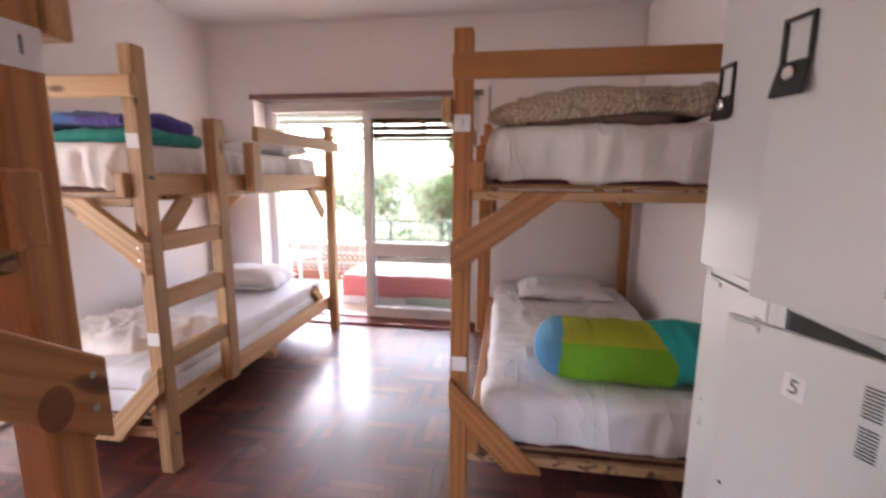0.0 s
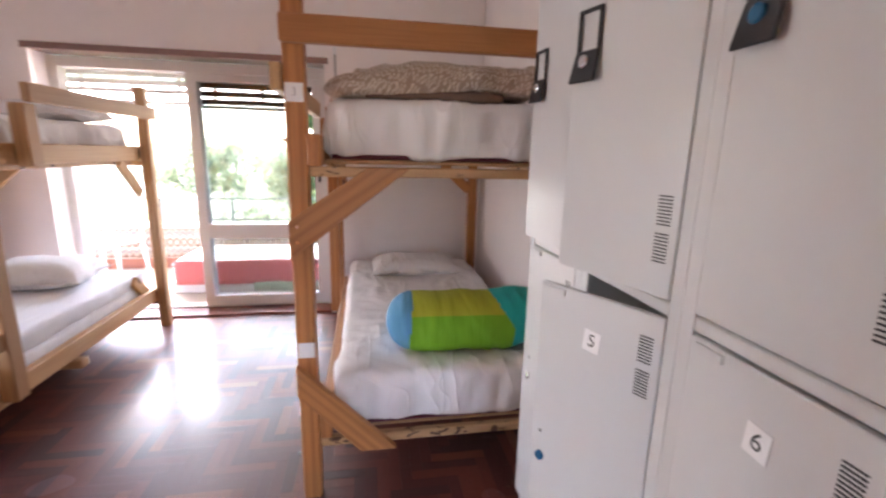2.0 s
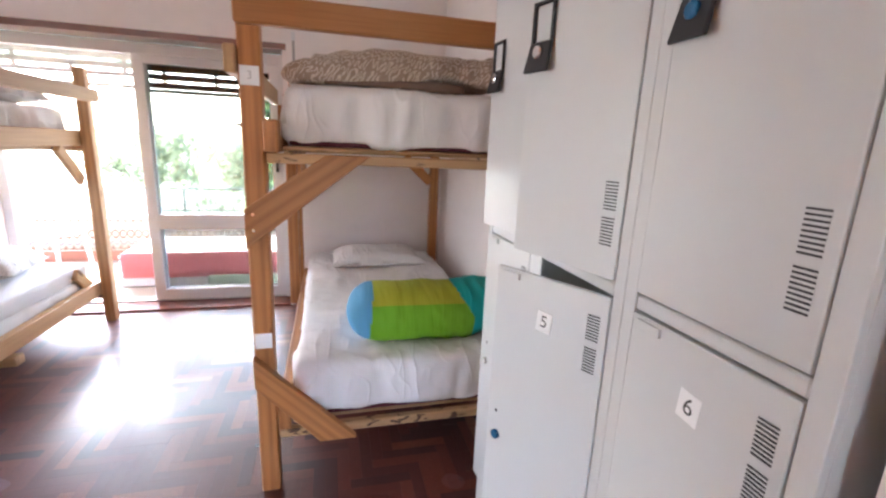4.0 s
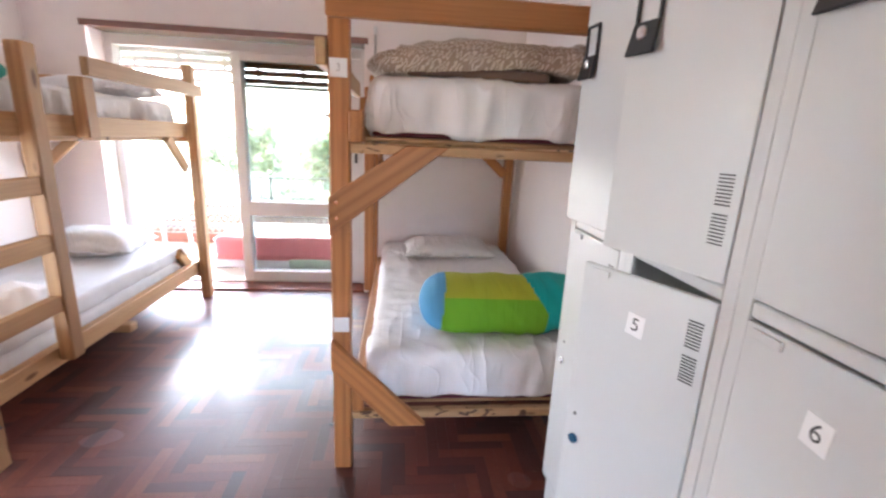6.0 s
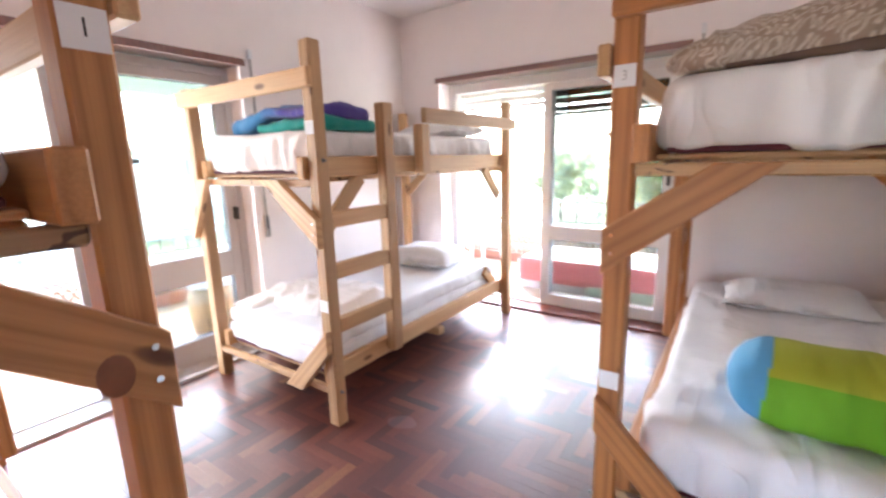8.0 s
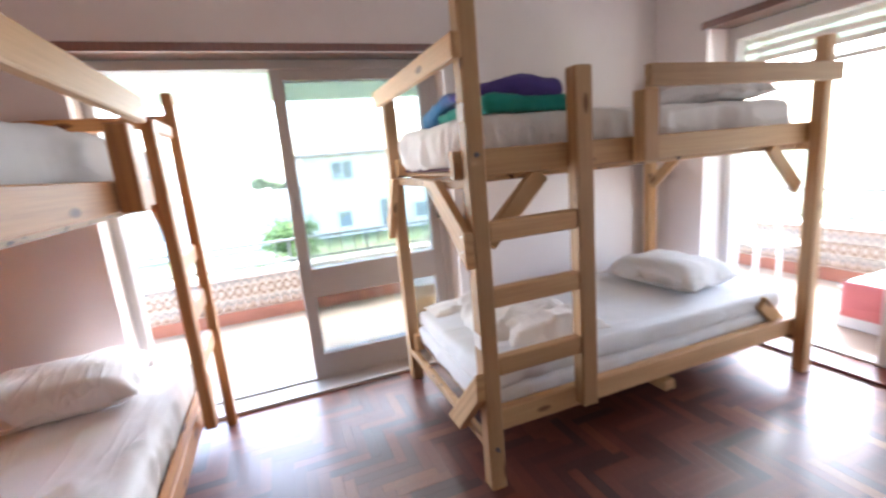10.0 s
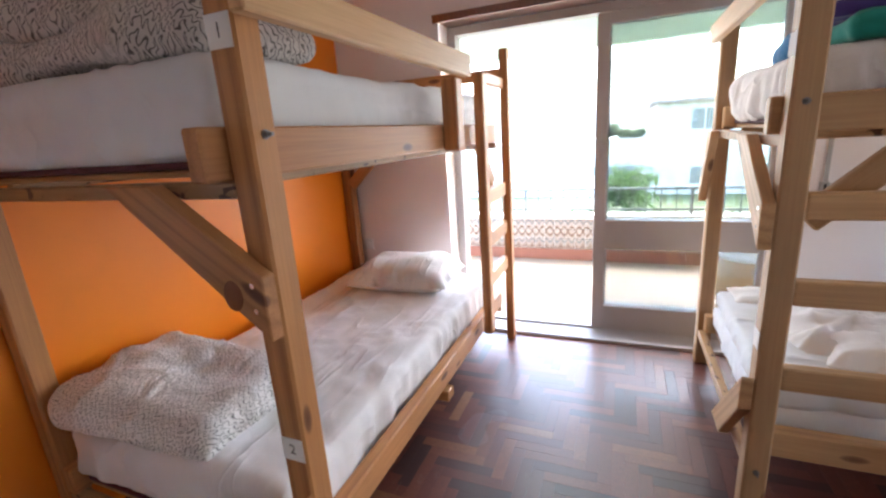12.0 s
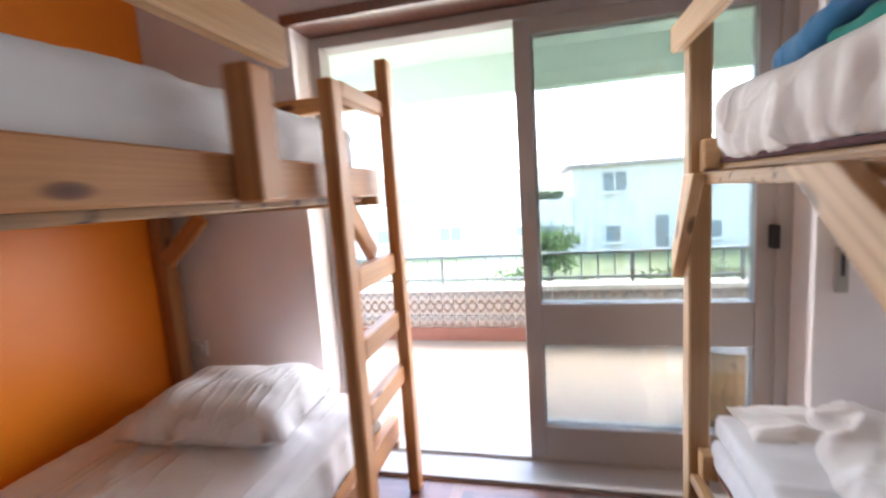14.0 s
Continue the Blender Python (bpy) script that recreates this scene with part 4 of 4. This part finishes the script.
def locker_door(parent, width, height, m, upper, number, key, label=""):
    """A steel door hinged at x = 0 whose leaf runs along +x; y points out to the room."""
    d = part("door", box(width, 0.014, height, 0.003, 2), STEEL, parent, label, m @ pose(width / 2, -0.006, height / 2))
    hw, hh = width / 2, height / 2
    # vents: black strips laid on the face for the shade inside the slots
    for k in range(2):
        z0 = (-hh + 0.168 - 0.062 * k) if upper else (hh - 0.042 - 0.064 * k)
        for s in range(9):
            part("vent_slot", box(0.025, 0.002, 0.0024, 0), BLACK, d, "", pose(-hw + 0.0275, 0.0072, z0 - s * 0.0058))
    if upper:
        z = hh - 0.392
        for sx in (-0.0255, 0.0255):
            part("card_frame", box(0.007, 0.006, 0.066, 0.001), BLACK, d, "", pose(hw - 0.042 + sx, 0.011, z + 0.042))
        part("card_frame", box(0.058, 0.006, 0.007, 0.001), BLACK, d, "", pose(hw - 0.042, 0.011, z + 0.0785))
        plate = box(0.058, 0.008, 0.058, 0.002)
        for v in plate.verts:
            if v.co.z < 0:
                # the plate flares out into a finger pull
                v.co.x *= 1.12
                v.co.y += 0.012
        part("lock_plate", plate, BLACK, d, "black lock plate flared into a finger pull", pose(hw - 0.042, 0.0115, z - 0.02))
        part("lock", lathe([(0.012, 0), (0.012, 0.006), (0.009, 0.008)], 16), key, d, "round cam lock", pose(hw - 0.042, 0.018, z - 0.012, -90, 0, 0))
    else:
        part("lock", lathe([(0.011, 0), (0.011, 0.006), (0.008, 0.008)], 16), key, d, "round cam lock", pose(hw - 0.03, 0.007, hh - 0.405, -90, 0, 0))
        # a black disc on the face for the shade in the hole
        part("screw_hole", lathe([(0.004, 0), (0.004, 0.001)], 8), BLACK, d, "", pose(hw - 0.026, 0.0072, hh - 0.345, -90, 0, 0))
        part("pull_lip", box(0.05, 0.006, 0.014, 0.002, 2), STEEL, d, "", pose(hw - 0.04, 0.010, hh - 0.012))
    if number:
        tag = part("number_tag", box(0.036, 0.0012, 0.043, 0), PAPER, d, "white paper number tag", pose(0.0, 0.0078, hh - 0.09, 0, -4, 0))
        digit(tag, number, 0.036, Matrix(((-1, 0, 0, 0), (0, 0, 1, 0.0009), (0, 1, 0, 0), (0, 0, 0, 1))))
    return d


def locker_unit(y0, y1, numbers, open_low, open_up, key_up, key_low, label):
    """A two-tier steel locker column between y0 and y1, facing west."""
    u = thing("locker", pose(LX, y0, 0), label, "locker", "steel lockers")
    w, depth = y1 - y0, EX - LX - 0.01
    z0, z1, zm = 0.27, 1.99, 1.143
    t, f = 0.012, 0.028
    slab("side_panel", STEEL, u, 0.0125, depth, 0.001, t, z0, z1)
    slab("side_panel", STEEL, u, 0.0125, depth, w - t, w - 0.001, z0, z1)
    slab("back_panel", STEEL, u, depth - 0.005, depth, t, w - t, z0, z1)
    slab("top_panel", STEEL, u, 0.001, depth - 0.006, f + 0.0005, w - f - 0.0005, z1 - 0.02, z1)
    slab("base_panel", STEEL, u, 0.001, depth - 0.006, f + 0.0005, w - f - 0.0005, z0, z0 + 0.02)
    slab("shelf", STEEL, u, 0.001, depth - 0.006, f + 0.0005, w - f - 0.0005, zm - 0.012, zm + 0.012)
    slab("front_stile", STEEL, u, 0.0, 0.012, 0.0004, f, z0, z1, 0.001)
    slab("front_stile", STEEL, u, 0.0, 0.012, w - f, w - 0.0004, z0, z1, 0.001)
    slab("plinth", STEEL, u, 0.015, depth, 0.004, w - 0.004, 0, z0)
    # each door hangs on the y0 side; the leaf runs towards +y and swings out to -x
    for upper, ang, key, num in ((False, open_low, key_low, numbers[0]), (True, open_up, key_up, numbers[1])):
        base = Matrix(((0, -1, 0, -0.001), (1, 0, 0, f + 0.002), (0, 0, 1, zm + 0.016 if upper else z0 + 0.026), (0, 0, 0, 1))) @ pose(0, 0, 0, 0, 0, ang)
        h = (z1 - 0.026 - zm - 0.016) if upper else (zm - 0.016 - z0 - 0.026)
        locker_door(u, w - 2 * f - 0.004, h, base, upper, num, key, "steel door standing ajar" if ang else "closed steel door")
    return u


locker_unit(0.715, 1.043, ("6", ""), 0, 0, BLUE_KEY, CHROME, "light grey steel locker, both doors shut")
locker_unit(1.043, 1.371, ("5", ""), 26, 17, CHROME, BLUE_KEY, "light grey steel locker with both doors ajar")
locker_unit(1.371, 1.699, ("", ""), 0, 6.5, CHROME, CHROME, "light grey steel locker at the row's end")

# ---- balconies ----
BX, BY = -4.36, 6.0       # inner faces of the west and north parapets


def azulejo():
    """Glazed wall tiles with a brown and blue-grey ornament."""
    m, t, b = material("patterned_tile", 0.2)
    p = nd(t, "NewGeometry").outputs["Position"]
    s = nd(t, "SeparateXYZ", {0: p})
    along_wall = nd(t, "Math", {0: s.outputs["X"], 1: s.outputs["Y"]}, operation="ADD").outputs[0]
    a = nd(t, "Math", {0: nd(t, "Math", {0: along_wall, 1: 42.0}, operation="MULTIPLY").outputs[0]}, operation="SINE").outputs[0]
    z = nd(t, "Math", {0: s.outputs["Z"], 1: 0.29}, operation="SUBTRACT").outputs[0]
    d = nd(t, "Math", {0: z, 1: nd(t, "Math", {0: a, 1: 0.045}, operation="MULTIPLY").outputs[0]}, operation="SUBTRACT").outputs[0]
    d2 = nd(t, "Math", {0: z, 1: nd(t, "Math", {0: a, 1: 0.045}, operation="MULTIPLY").outputs[0]}, operation="ADD").outputs[0]
    k = nd(t, "Math", {0: nd(t, "Math", {0: d}, operation="ABSOLUTE").outputs[0], 1: nd(t, "Math", {0: d2}, operation="ABSOLUTE").outputs[0]}, operation="MINIMUM").outputs[0]
    c = ramp(t, k, [(0.008, (0.17, 0.095, 0.06)), (0.02, (0.50, 0.43, 0.37)), (0.05, (0.48, 0.41, 0.35)), (0.07, (0.15, 0.16, 0.17)), (0.10, (0.45, 0.37, 0.31)), (0.14, (0.20, 0.125, 0.09))])
    n = nd(t, "TexNoise", {"Vector": p, "Scale": 26.0, "Detail": 3.0})
    c = mixc(t, ramp(t, n.outputs["Fac"], [(0.45, (0, 0, 0)), (0.65, (0.4, 0.4, 0.4))]), c, (0.38, 0.30, 0.25))
    t.links.new(c, b.inputs["Base Color"])
    return m


AZULEJO = azulejo()
setting("balcony_floor", [(BX - 0.15, WX - 0.3, SY - 1.5, BY + 0.15, -0.2, -0.02), (WX - 0.3, 3.5, NY + 0.3, BY + 0.15, -0.2, -0.02)], TILE_FLOOR, "pale beige tiled balcony floor", "balcony floor")
setting("balcony_roof", [(BX - 0.19, WX - 0.3, SY - 1.5, BY + 0.19, 2.36, 2.55), (WX - 0.3, 3.5, NY + 0.3, BY + 0.19, 2.36, 2.55), (BX - 0.19, BX - 0.06, SY - 1.5, BY + 0.19, 2.06, 2.36), (BX - 0.06, 3.5, BY + 0.06, BY + 0.19, 2.06, 2.36)], SOFFIT, "pale green soffit and edge beam of the balcony above", "balcony roof")
par_w = setting("parapet_west", [(BX - 0.15, BX, SY - 1.5, BY, -0.2, 0.42)], FACADE, "low tiled balcony wall with a white coping", "parapet")
par_n = setting("parapet_north", [(BX - 0.15, 3.5, BY, BY + 0.15, -0.2, 0.46)], FACADE, "low tiled balcony wall with a white coping", "parapet")
setting("coping", [(BX - 0.17, BX + 0.02, SY - 1.5, BY - 0.021, 0.422, 0.46), (BX - 0.17, 3.5, BY - 0.02, BY + 0.17, 0.462, 0.50)], FACADE, "white coping on the balcony wall", "coping")
setting("balcony_skirting", [(BX, BX + 0.012, SY - 1.5, BY - 0.012, -0.02, 0.10), (BX, 3.5, BY - 0.012, BY, -0.02, 0.10)], RED_TILE, "red glazed tile skirting", "skirting")
TS = 0.105
tile_box = mesh_of("tile", box(TS - 0.004, 0.01, TS - 0.004, 0.0015), AZULEJO)
for k in range(int((BY - SY + 1.0) / TS)):
    for r in range(3):
        ob = new("tile", tile_box)
        ob.parent, ob.matrix_basis = par_w, pose(BX + 0.004, SY - 0.6 + (k + 0.5) * TS, 0.104 + (r + 0.5) * TS, 0, 0, 90)
TS = 0.118
tile_box = mesh_of("tile", box(TS - 0.004, 0.01, TS - 0.004, 0.0015), AZULEJO)
for k in range(int(3.4 / TS)):
    for r in range(3):
        ob = new("tile", tile_box)
        ob.parent, ob.matrix_basis = par_n, pose(-3.0 + (k + 0.5) * TS, BY - 0.004, 0.105 + (r + 0.5) * TS)


def railing(p, q, z0, z1, label):
    """An iron balustrade: top bar, low bar and uprights."""
    p, q = Vector(p), Vector(q)
    ob = thing("railing", Matrix.Translation((p.x, p.y, z0)), label, "railing")
    L = (q - p).length
    d = (q - p) / L
    for z in (z1 - z0, 0.05):
        part("bar", box(L, 0.035 if z > 0.1 else 0.02, 0.022, 0.003), IRON, ob, "", along(Vector((0, 0, z)), d * L + Vector((0, 0, z))))
    n = int(L / 0.13)
    for k in range(n + 1):
        thick = 0.028 if k % 6 == 0 else 0.011
        part("upright", box(thick, thick, z1 - z0 - 0.01, 0.001), IRON, ob, "", Matrix.Translation(d * (k * L / n) + Vector((0, 0, (z1 - z0 - 0.01) / 2))))


railing((BX - 0.08, SY - 1.5, 0), (BX - 0.08, BY + 0.08, 0), 0.46, 0.715, "grey iron balcony railing on the tiled wall")
railing((BX - 0.08, BY + 0.08, 0), (1.6, BY + 0.08, 0), 0.50, 0.80, "grey iron balcony railing on the tiled wall")

# wicker basket with a white lid beside the west door
basket = thing("laundry_basket", pose(-3.15, 2.46, -0.02), "beige basket with a rounded white lid on the balcony", "basket")
part("body", lathe([(0.12, 0), (0.16, 0.04), (0.185, 0.2), (0.18, 0.36), (0.15, 0.43)]), WOOD_SLAT, basket, smooth=True)
part("lid", lathe([(0.17, 0.43), (0.185, 0.45), (0.18, 0.49), (0.12, 0.52), (0.02, 0.53)]), PLASTIC, basket, "rounded white lid", smooth=True)

# daybed with a red cover outside the north door
daybed = thing("daybed", pose(-0.62, 5.35, -0.02), "low daybed under a red cover and striped cloth", "daybed")
slab("base", PLASTIC, daybed, -0.95, 0.95, -0.40, 0.42, 0.0, 0.12, 0.01)
part("mattress", soft_box(1.9, 0.84, 0.16, 0.05, 31, 0.01), SHEET, daybed, "", pose(0, 0, 0.12), True)
part("red_cover", soft_box(1.86, 0.03, 0.24, 0.012, 32, 0.012, 0.0, 0, 0.05), RED, daybed, "bright red hanging cover", pose(0.03, -0.44, 0.10), True)
part("green_cloth", soft_box(1.1, 0.02, 0.10, 0.008, 33, 0.01, 0.0, 0, 0.05), cloth("green_cloth", (0.36, 0.43, 0.33)), daybed, "green striped cloth hanging below", pose(0.36, -0.465, 0.02), True)
part("top_sheet", soft_box(1.88, 0.86, 0.04, 0.018, 34, 0.012), SHEET, daybed, "", pose(0, 0, 0.275), True)


def plastic_chair(m):
    """A stacking garden chair with arms and a slotted back."""
    ob = thing("garden_chair", m, "white plastic garden chair on the balcony", "chair", "balcony chairs")
    part("seat", soft_box(0.44, 0.42, 0.03, 0.014, 5, 0.002), PLASTIC, ob, "", pose(0, 0, 0.41), True)
    for sx in (-0.21, 0.21):
        for sy in (-0.2, 0.2):
            board("leg", PLASTIC, ob, (sx * 1.15, sy * 1.15, 0), (sx, sy, 0.42), 0.04, 0.03, (1, 0, 0))
        board("arm", PLASTIC, ob, (sx * 1.12, -0.22, 0.62), (sx * 1.12, 0.2, 0.64), 0.02, 0.05, (0, 0, 1))
        board("arm_post", PLASTIC, ob, (sx * 1.1, -0.19, 0.42), (sx * 1.12, -0.2, 0.62), 0.035, 0.025, (1, 0, 0))
        board("back_post", PLASTIC, ob, (sx, 0.2, 0.42), (sx * 0.95, 0.3, 0.82), 0.035, 0.03, (1, 0, 0))
    for k in range(5):
        x = -0.14 + 0.07 * k
        board("back_slat", PLASTIC, ob, (x, 0.205, 0.44), (x, 0.3, 0.82), 0.035, 0.012, (1, 0, 0))
    board("back_rail", PLASTIC, ob, (-0.21, 0.3, 0.82), (0.21, 0.3, 0.82), 0.06, 0.02, (0, 0, 1))
    return ob


plastic_chair(pose(-2.35, 5.45, -0.02, 0, 0, 150))
plastic_chair(pose(-3.1, 5.35, -0.02, 0, 0, -120))

# ---- surroundings ----
GZ = -3.1


def ground_material():
    m, t, b = material("ground", 0.95)
    p = nd(t, "NewGeometry").outputs["Position"]
    n = nd(t, "TexNoise", {"Vector": p, "Scale": 0.12, "Detail": 6.0})
    f = nd(t, "TexNoise", {"Vector": p, "Scale": 3.0, "Detail": 4.0})
    c = ramp(t, n.outputs["Fac"], [(0.38, (0.30, 0.28, 0.25)), (0.5, (0.16, 0.19, 0.09)), (0.65, (0.09, 0.14, 0.05))])
    c = mixc(t, ramp(t, f.outputs["Fac"], [(0.4, (0, 0, 0)), (0.7, (0.4, 0.4, 0.4))]), c, (0.10, 0.11, 0.06))
    t.links.new(c, b.inputs["Base Color"])
    return m


single("ground", span(-900, 900, -900, 900, GZ - 0.5, GZ), ground_material(), Matrix(), "grass and paving below the balcony", "ground", kind="structure")
setting("facade_below", [(WX - 0.3, EX + 0.2, SY - 0.2, NY + 0.3, GZ, -0.21)], FACADE, "white rendered storey below the room", "wall")


def leaf_material(name, col):
    m, t, b = material(name, 0.7)
    i = nd(t, "NewGeometry").outputs["Random Per Island"]
    c = ramp(t, i, [(0.0, tuple(0.6 * x for x in col)), (0.6, col), (1.0, tuple(min(1, 1.6 * x) for x in col))])
    t.links.new(c, b.inputs["Base Color"])
    thin = nd(t, "BsdfTranslucent", {"Color": c})
    both = nd(t, "MixShader", {0: 0.5, 1: b.outputs[0], 2: thin.outputs[0]})
    t.links.new(both.outputs[0], t.nodes["Material Output"].inputs["Surface"])
    return m


LEAF = leaf_material("leaves", (0.12, 0.19, 0.075))
LEAF_PALE = leaf_material("pale_leaves", (0.29, 0.33, 0.21))
BARK = plain("bark", (0.10, 0.075, 0.055), 0.95)


def leaves(rng, clumps, per, size, flat=1.0):
    """Many small leaf faces scattered in clumps."""
    verts, faces = [], []
    for cx, cy, cz, r in clumps:
        for _ in range(per):
            d = Vector((rng.gauss(0, 1), rng.gauss(0, 1), rng.gauss(0, 1) * flat)).normalized() * r * rng.random() ** 0.4
            c = Vector((cx, cy, cz)) + d
            a = Vector((rng.gauss(0, 1), rng.gauss(0, 1), rng.gauss(0, 1))).normalized()
            b = a.orthogonal().normalized()
            s = size * rng.uniform(0.6, 1.4)
            k = len(verts)
            verts += [c - a * s, c + b * s * 0.45, c + a * s, c - b * s * 0.45]
            faces.append((k, k + 1, k + 2, k + 3))
    me = bpy.data.meshes.new("leaves")
    me.from_pydata(verts, [], faces)
    return me


def tree(x, y, height, crown, seed, mat, label):
    rng = random.Random(seed)
    ob = thing("tree", pose(x, y, GZ), label, "tree")
    bm = lathe([(0.18, 0), (0.13, height * 0.3), (0.09, height * 0.6), (0.03, height * 0.85)], 10)
    part("trunk", bm, BARK, ob)
    clumps = []
    for k in range(26):
        a, r = rng.uniform(0, 6.28), crown * rng.uniform(0.1, 0.85)
        z = height * rng.uniform(0.45, 0.97)
        clumps.append((r * math.cos(a), r * math.sin(a), z, crown * rng.uniform(0.22, 0.42)))
        if k < 8:
            p, q = Vector((0, 0, z * 0.65)), Vector((r * math.cos(a), r * math.sin(a), z))
            part("limb", box((q - p).length, 0.06, 0.06, 0.01), BARK, ob, "", along(p, q))
    me = leaves(rng, clumps, 130, 0.14)
    me.materials.append(mat)
    c = new("crown", me)
    c.parent = ob


def bush(x, y, z, w, h, seed, mat):
    rng = random.Random(seed)
    clumps = [(rng.uniform(-w, w) * 0.6, rng.uniform(-w, w) * 0.6, h * rng.uniform(0.3, 0.75), h * rng.uniform(0.25, 0.4)) for _ in range(12)]
    me = leaves(rng, clumps, 120, 0.11)
    me.materials.append(mat)
    ob = new("bush", me)
    ob.matrix_basis = pose(x, y, z)
    return tagged(ob, "rounded green garden bush beyond the balcony", "bush")


for k, (x, y, h, c) in enumerate(((-0.2, 13.0, 6.1, 1.3), (-3.6, 26.0, 3.9, 2.4), (2.6, 17.0, 8.0, 3.0), (-8.5, 26.0, 4.8, 2.6), (-0.8, 24.0, 4.6, 2.6), (5.5, 20.0, 7.0, 3.0))):
    tree(x, y, h, c, 20 + k, LEAF if k % 2 == 0 else LEAF_PALE, "leafy green garden tree beyond the north balcony")
for k in range(7):
    bush(-7 + 2.0 * k, 10.5 + (k % 3) * 0.9, GZ, 1.6, 3.4, 40 + k, LEAF_PALE)
clipped = bush(-16.0, 1.75, -1.75, 1.15, 1.75, 60, LEAF)
part("stem", lathe([(0.09, -1.32), (0.06, 0.2), (0.04, 0.9)], 8), BARK, clipped)
for k in range(9):
    bush(-14.0 - (k % 3), -4 + 2.3 * k, GZ, 1.4, 1.5 + 0.25 * (k % 2), 70 + k, LEAF_PALE if k % 2 else LEAF)


def house(name, x0, x1, y0, y1, z1, windows, label, roof=True):
    """A rendered house whose windows look east; windows are (y0, y1, z0, z1)."""
    ob = thing(name, pose((x0 + x1) / 2, (y0 + y1) / 2, GZ), label, "house")
    cx, cy = (x0 + x1) / 2, (y0 + y1) / 2
    slab("wall", FACADE, ob, x0 - cx, x1 - cx, y0 - cy, y1 - cy, 0, z1 - GZ, 0)
    if roof:
        slab("roof", ROOF, ob, x0 - cx - 0.4, x1 - cx + 0.4, y0 - cy - 0.4, y1 - cy + 0.4, z1 - GZ + 0.002, z1 - GZ + 0.22, 0.02)
    for a, b, c, d in windows:
        w = part("window", box(0.12, b - a, d - c, 0), FACADE, ob, "", pose(x1 - cx + 0.03, (a + b) / 2 - cy, (c + d) / 2 - GZ))
        n = 2 if b - a > 1.5 else 1
        pw = (b - a - 0.16) / n
        for k in range(n):
            part("pane", box(0.04, pw - 0.08, d - c - 0.2, 0), PANE_TEAL, w, "", pose(0.055, -(b - a) / 2 + 0.08 + (k + 0.5) * pw, 0))
        part("sill", box(0.25, b - a + 0.2, 0.08, 0), FACADE, w, "", pose(0.09, 0, -(d - c) / 2 - 0.045))
    return ob


house("house", -42, -30, 3.4, 22, 2.3, [(5.1, 6.7, 0.65, 2.0), (5.2, 6.3, -2.55, -1.35), (8.1, 9.1, -3.0, -0.8), (10.4, 12.2, 0.65, 2.0), (10.6, 12.0, -2.5, -1.3), (15.0, 17.0, 0.65, 2.0), (15.0, 17.0, -2.5, -1.2)],
      "white two-storey house with grey-green windows across the road")
house("house", -40, -29.5, -12.0, 3.35, 0.42, [(-0.4, 2.5, -1.9, -1.1), (-5.5, -3.8, -2.0, -0.9), (-10.0, -8.2, -2.0, -0.9)], "low white flat-roofed house wing across the road", False)
house("house", -52, -42, -14.0, 1.5, 3.0, [(-12.4, -10.6, 0.4, 1.8), (-8.0, -6.2, 0.4, 1.8)], "white house farther down the street", False)
for k, (y, w, h) in enumerate(((0.75, 0.5, 1.0), (1.6, 0.45, 0.55), (2.35, 0.45, 0.5))):
    bush(-30.2, y, 0.42, w, h, 90 + k, LEAF_PALE)

# ---- parquet blocks, laid herringbone square to the walls ----
PL, PW = 0.25, 0.05
block = mesh_of("parquet_block", box(PL - 0.0006, PW - 0.0006, 0.010, 0), PARQUET)
rest_v, rest_f = [], []
proto = [v.co.copy() for v in block.vertices]
proto_f = [tuple(p.vertices) for p in block.polygons]


def lay(cx, cy, turned, near):
    dx, dy = (PW, PL) if turned else (PL, PW)
    if cx - dx / 2 < WX or cx + dx / 2 > EX or cy - dy / 2 < SY or cy + dy / 2 > NY:
        dx0, dx1 = max(cx - dx / 2, WX + 0.001), min(cx + dx / 2, EX - 0.001)
        dy0, dy1 = max(cy - dy / 2, SY + 0.001), min(cy + dy / 2, NY - 0.001)
        if dx1 - dx0 < 0.008 or dy1 - dy0 < 0.008:
            return 0
        k = len(rest_v)
        rest_v.extend([(dx0, dy0, 0), (dx1, dy0, 0), (dx1, dy1, 0), (dx0, dy1, 0)])
        rest_f.append((k, k + 1, k + 2, k + 3))
        return 0
    lift = random.uniform(-0.0003, 0.0)
    if near:
        ob = new("parquet_block", block)
        ob.parent = floor
        ob.matrix_basis = pose(cx, cy, -0.005 + lift, 0, 0, 90 if turned else 0)
        return 1
    k = len(rest_v)
    for p in proto:
        x, y = (-p.y, p.x) if turned else (p.x, p.y)
        rest_v.append((cx + x, cy + y, p.z - 0.005 + lift))
    rest_f.extend(tuple(k + i for i in f) for f in proto_f)
    return 0


made = 0
N = round(PL / PW)
for i in range(-60, 120):
    for j in range(-40, 40):
        # a herringbone step: each pair is one lying and one standing block
        x = (i + j * N) * PW
        y = (i - j * N) * PW
        for cx, cy, turned in ((x + PL / 2, y + PW / 2, False), (x + PW / 2 + 0.0, y + PW + PL / 2, True)):
            cx, cy = cx - 1.2, cy + 1.4
            if cx < WX - PL or cx > EX + PL or cy < SY - PL or cy > NY + PL:
                continue
            near = -1.25 < cx < 0.2 and 1.2 < cy < 3.9 and made < 300
            made += lay(cx, cy, turned, near)
me = bpy.data.meshes.new("parquet_rest")
me.from_pydata(rest_v, [], rest_f)
me.materials.append(PARQUET)
rest = new("parquet_rest", me)
rest.parent = floor
tagged(rest, kind="stuff")
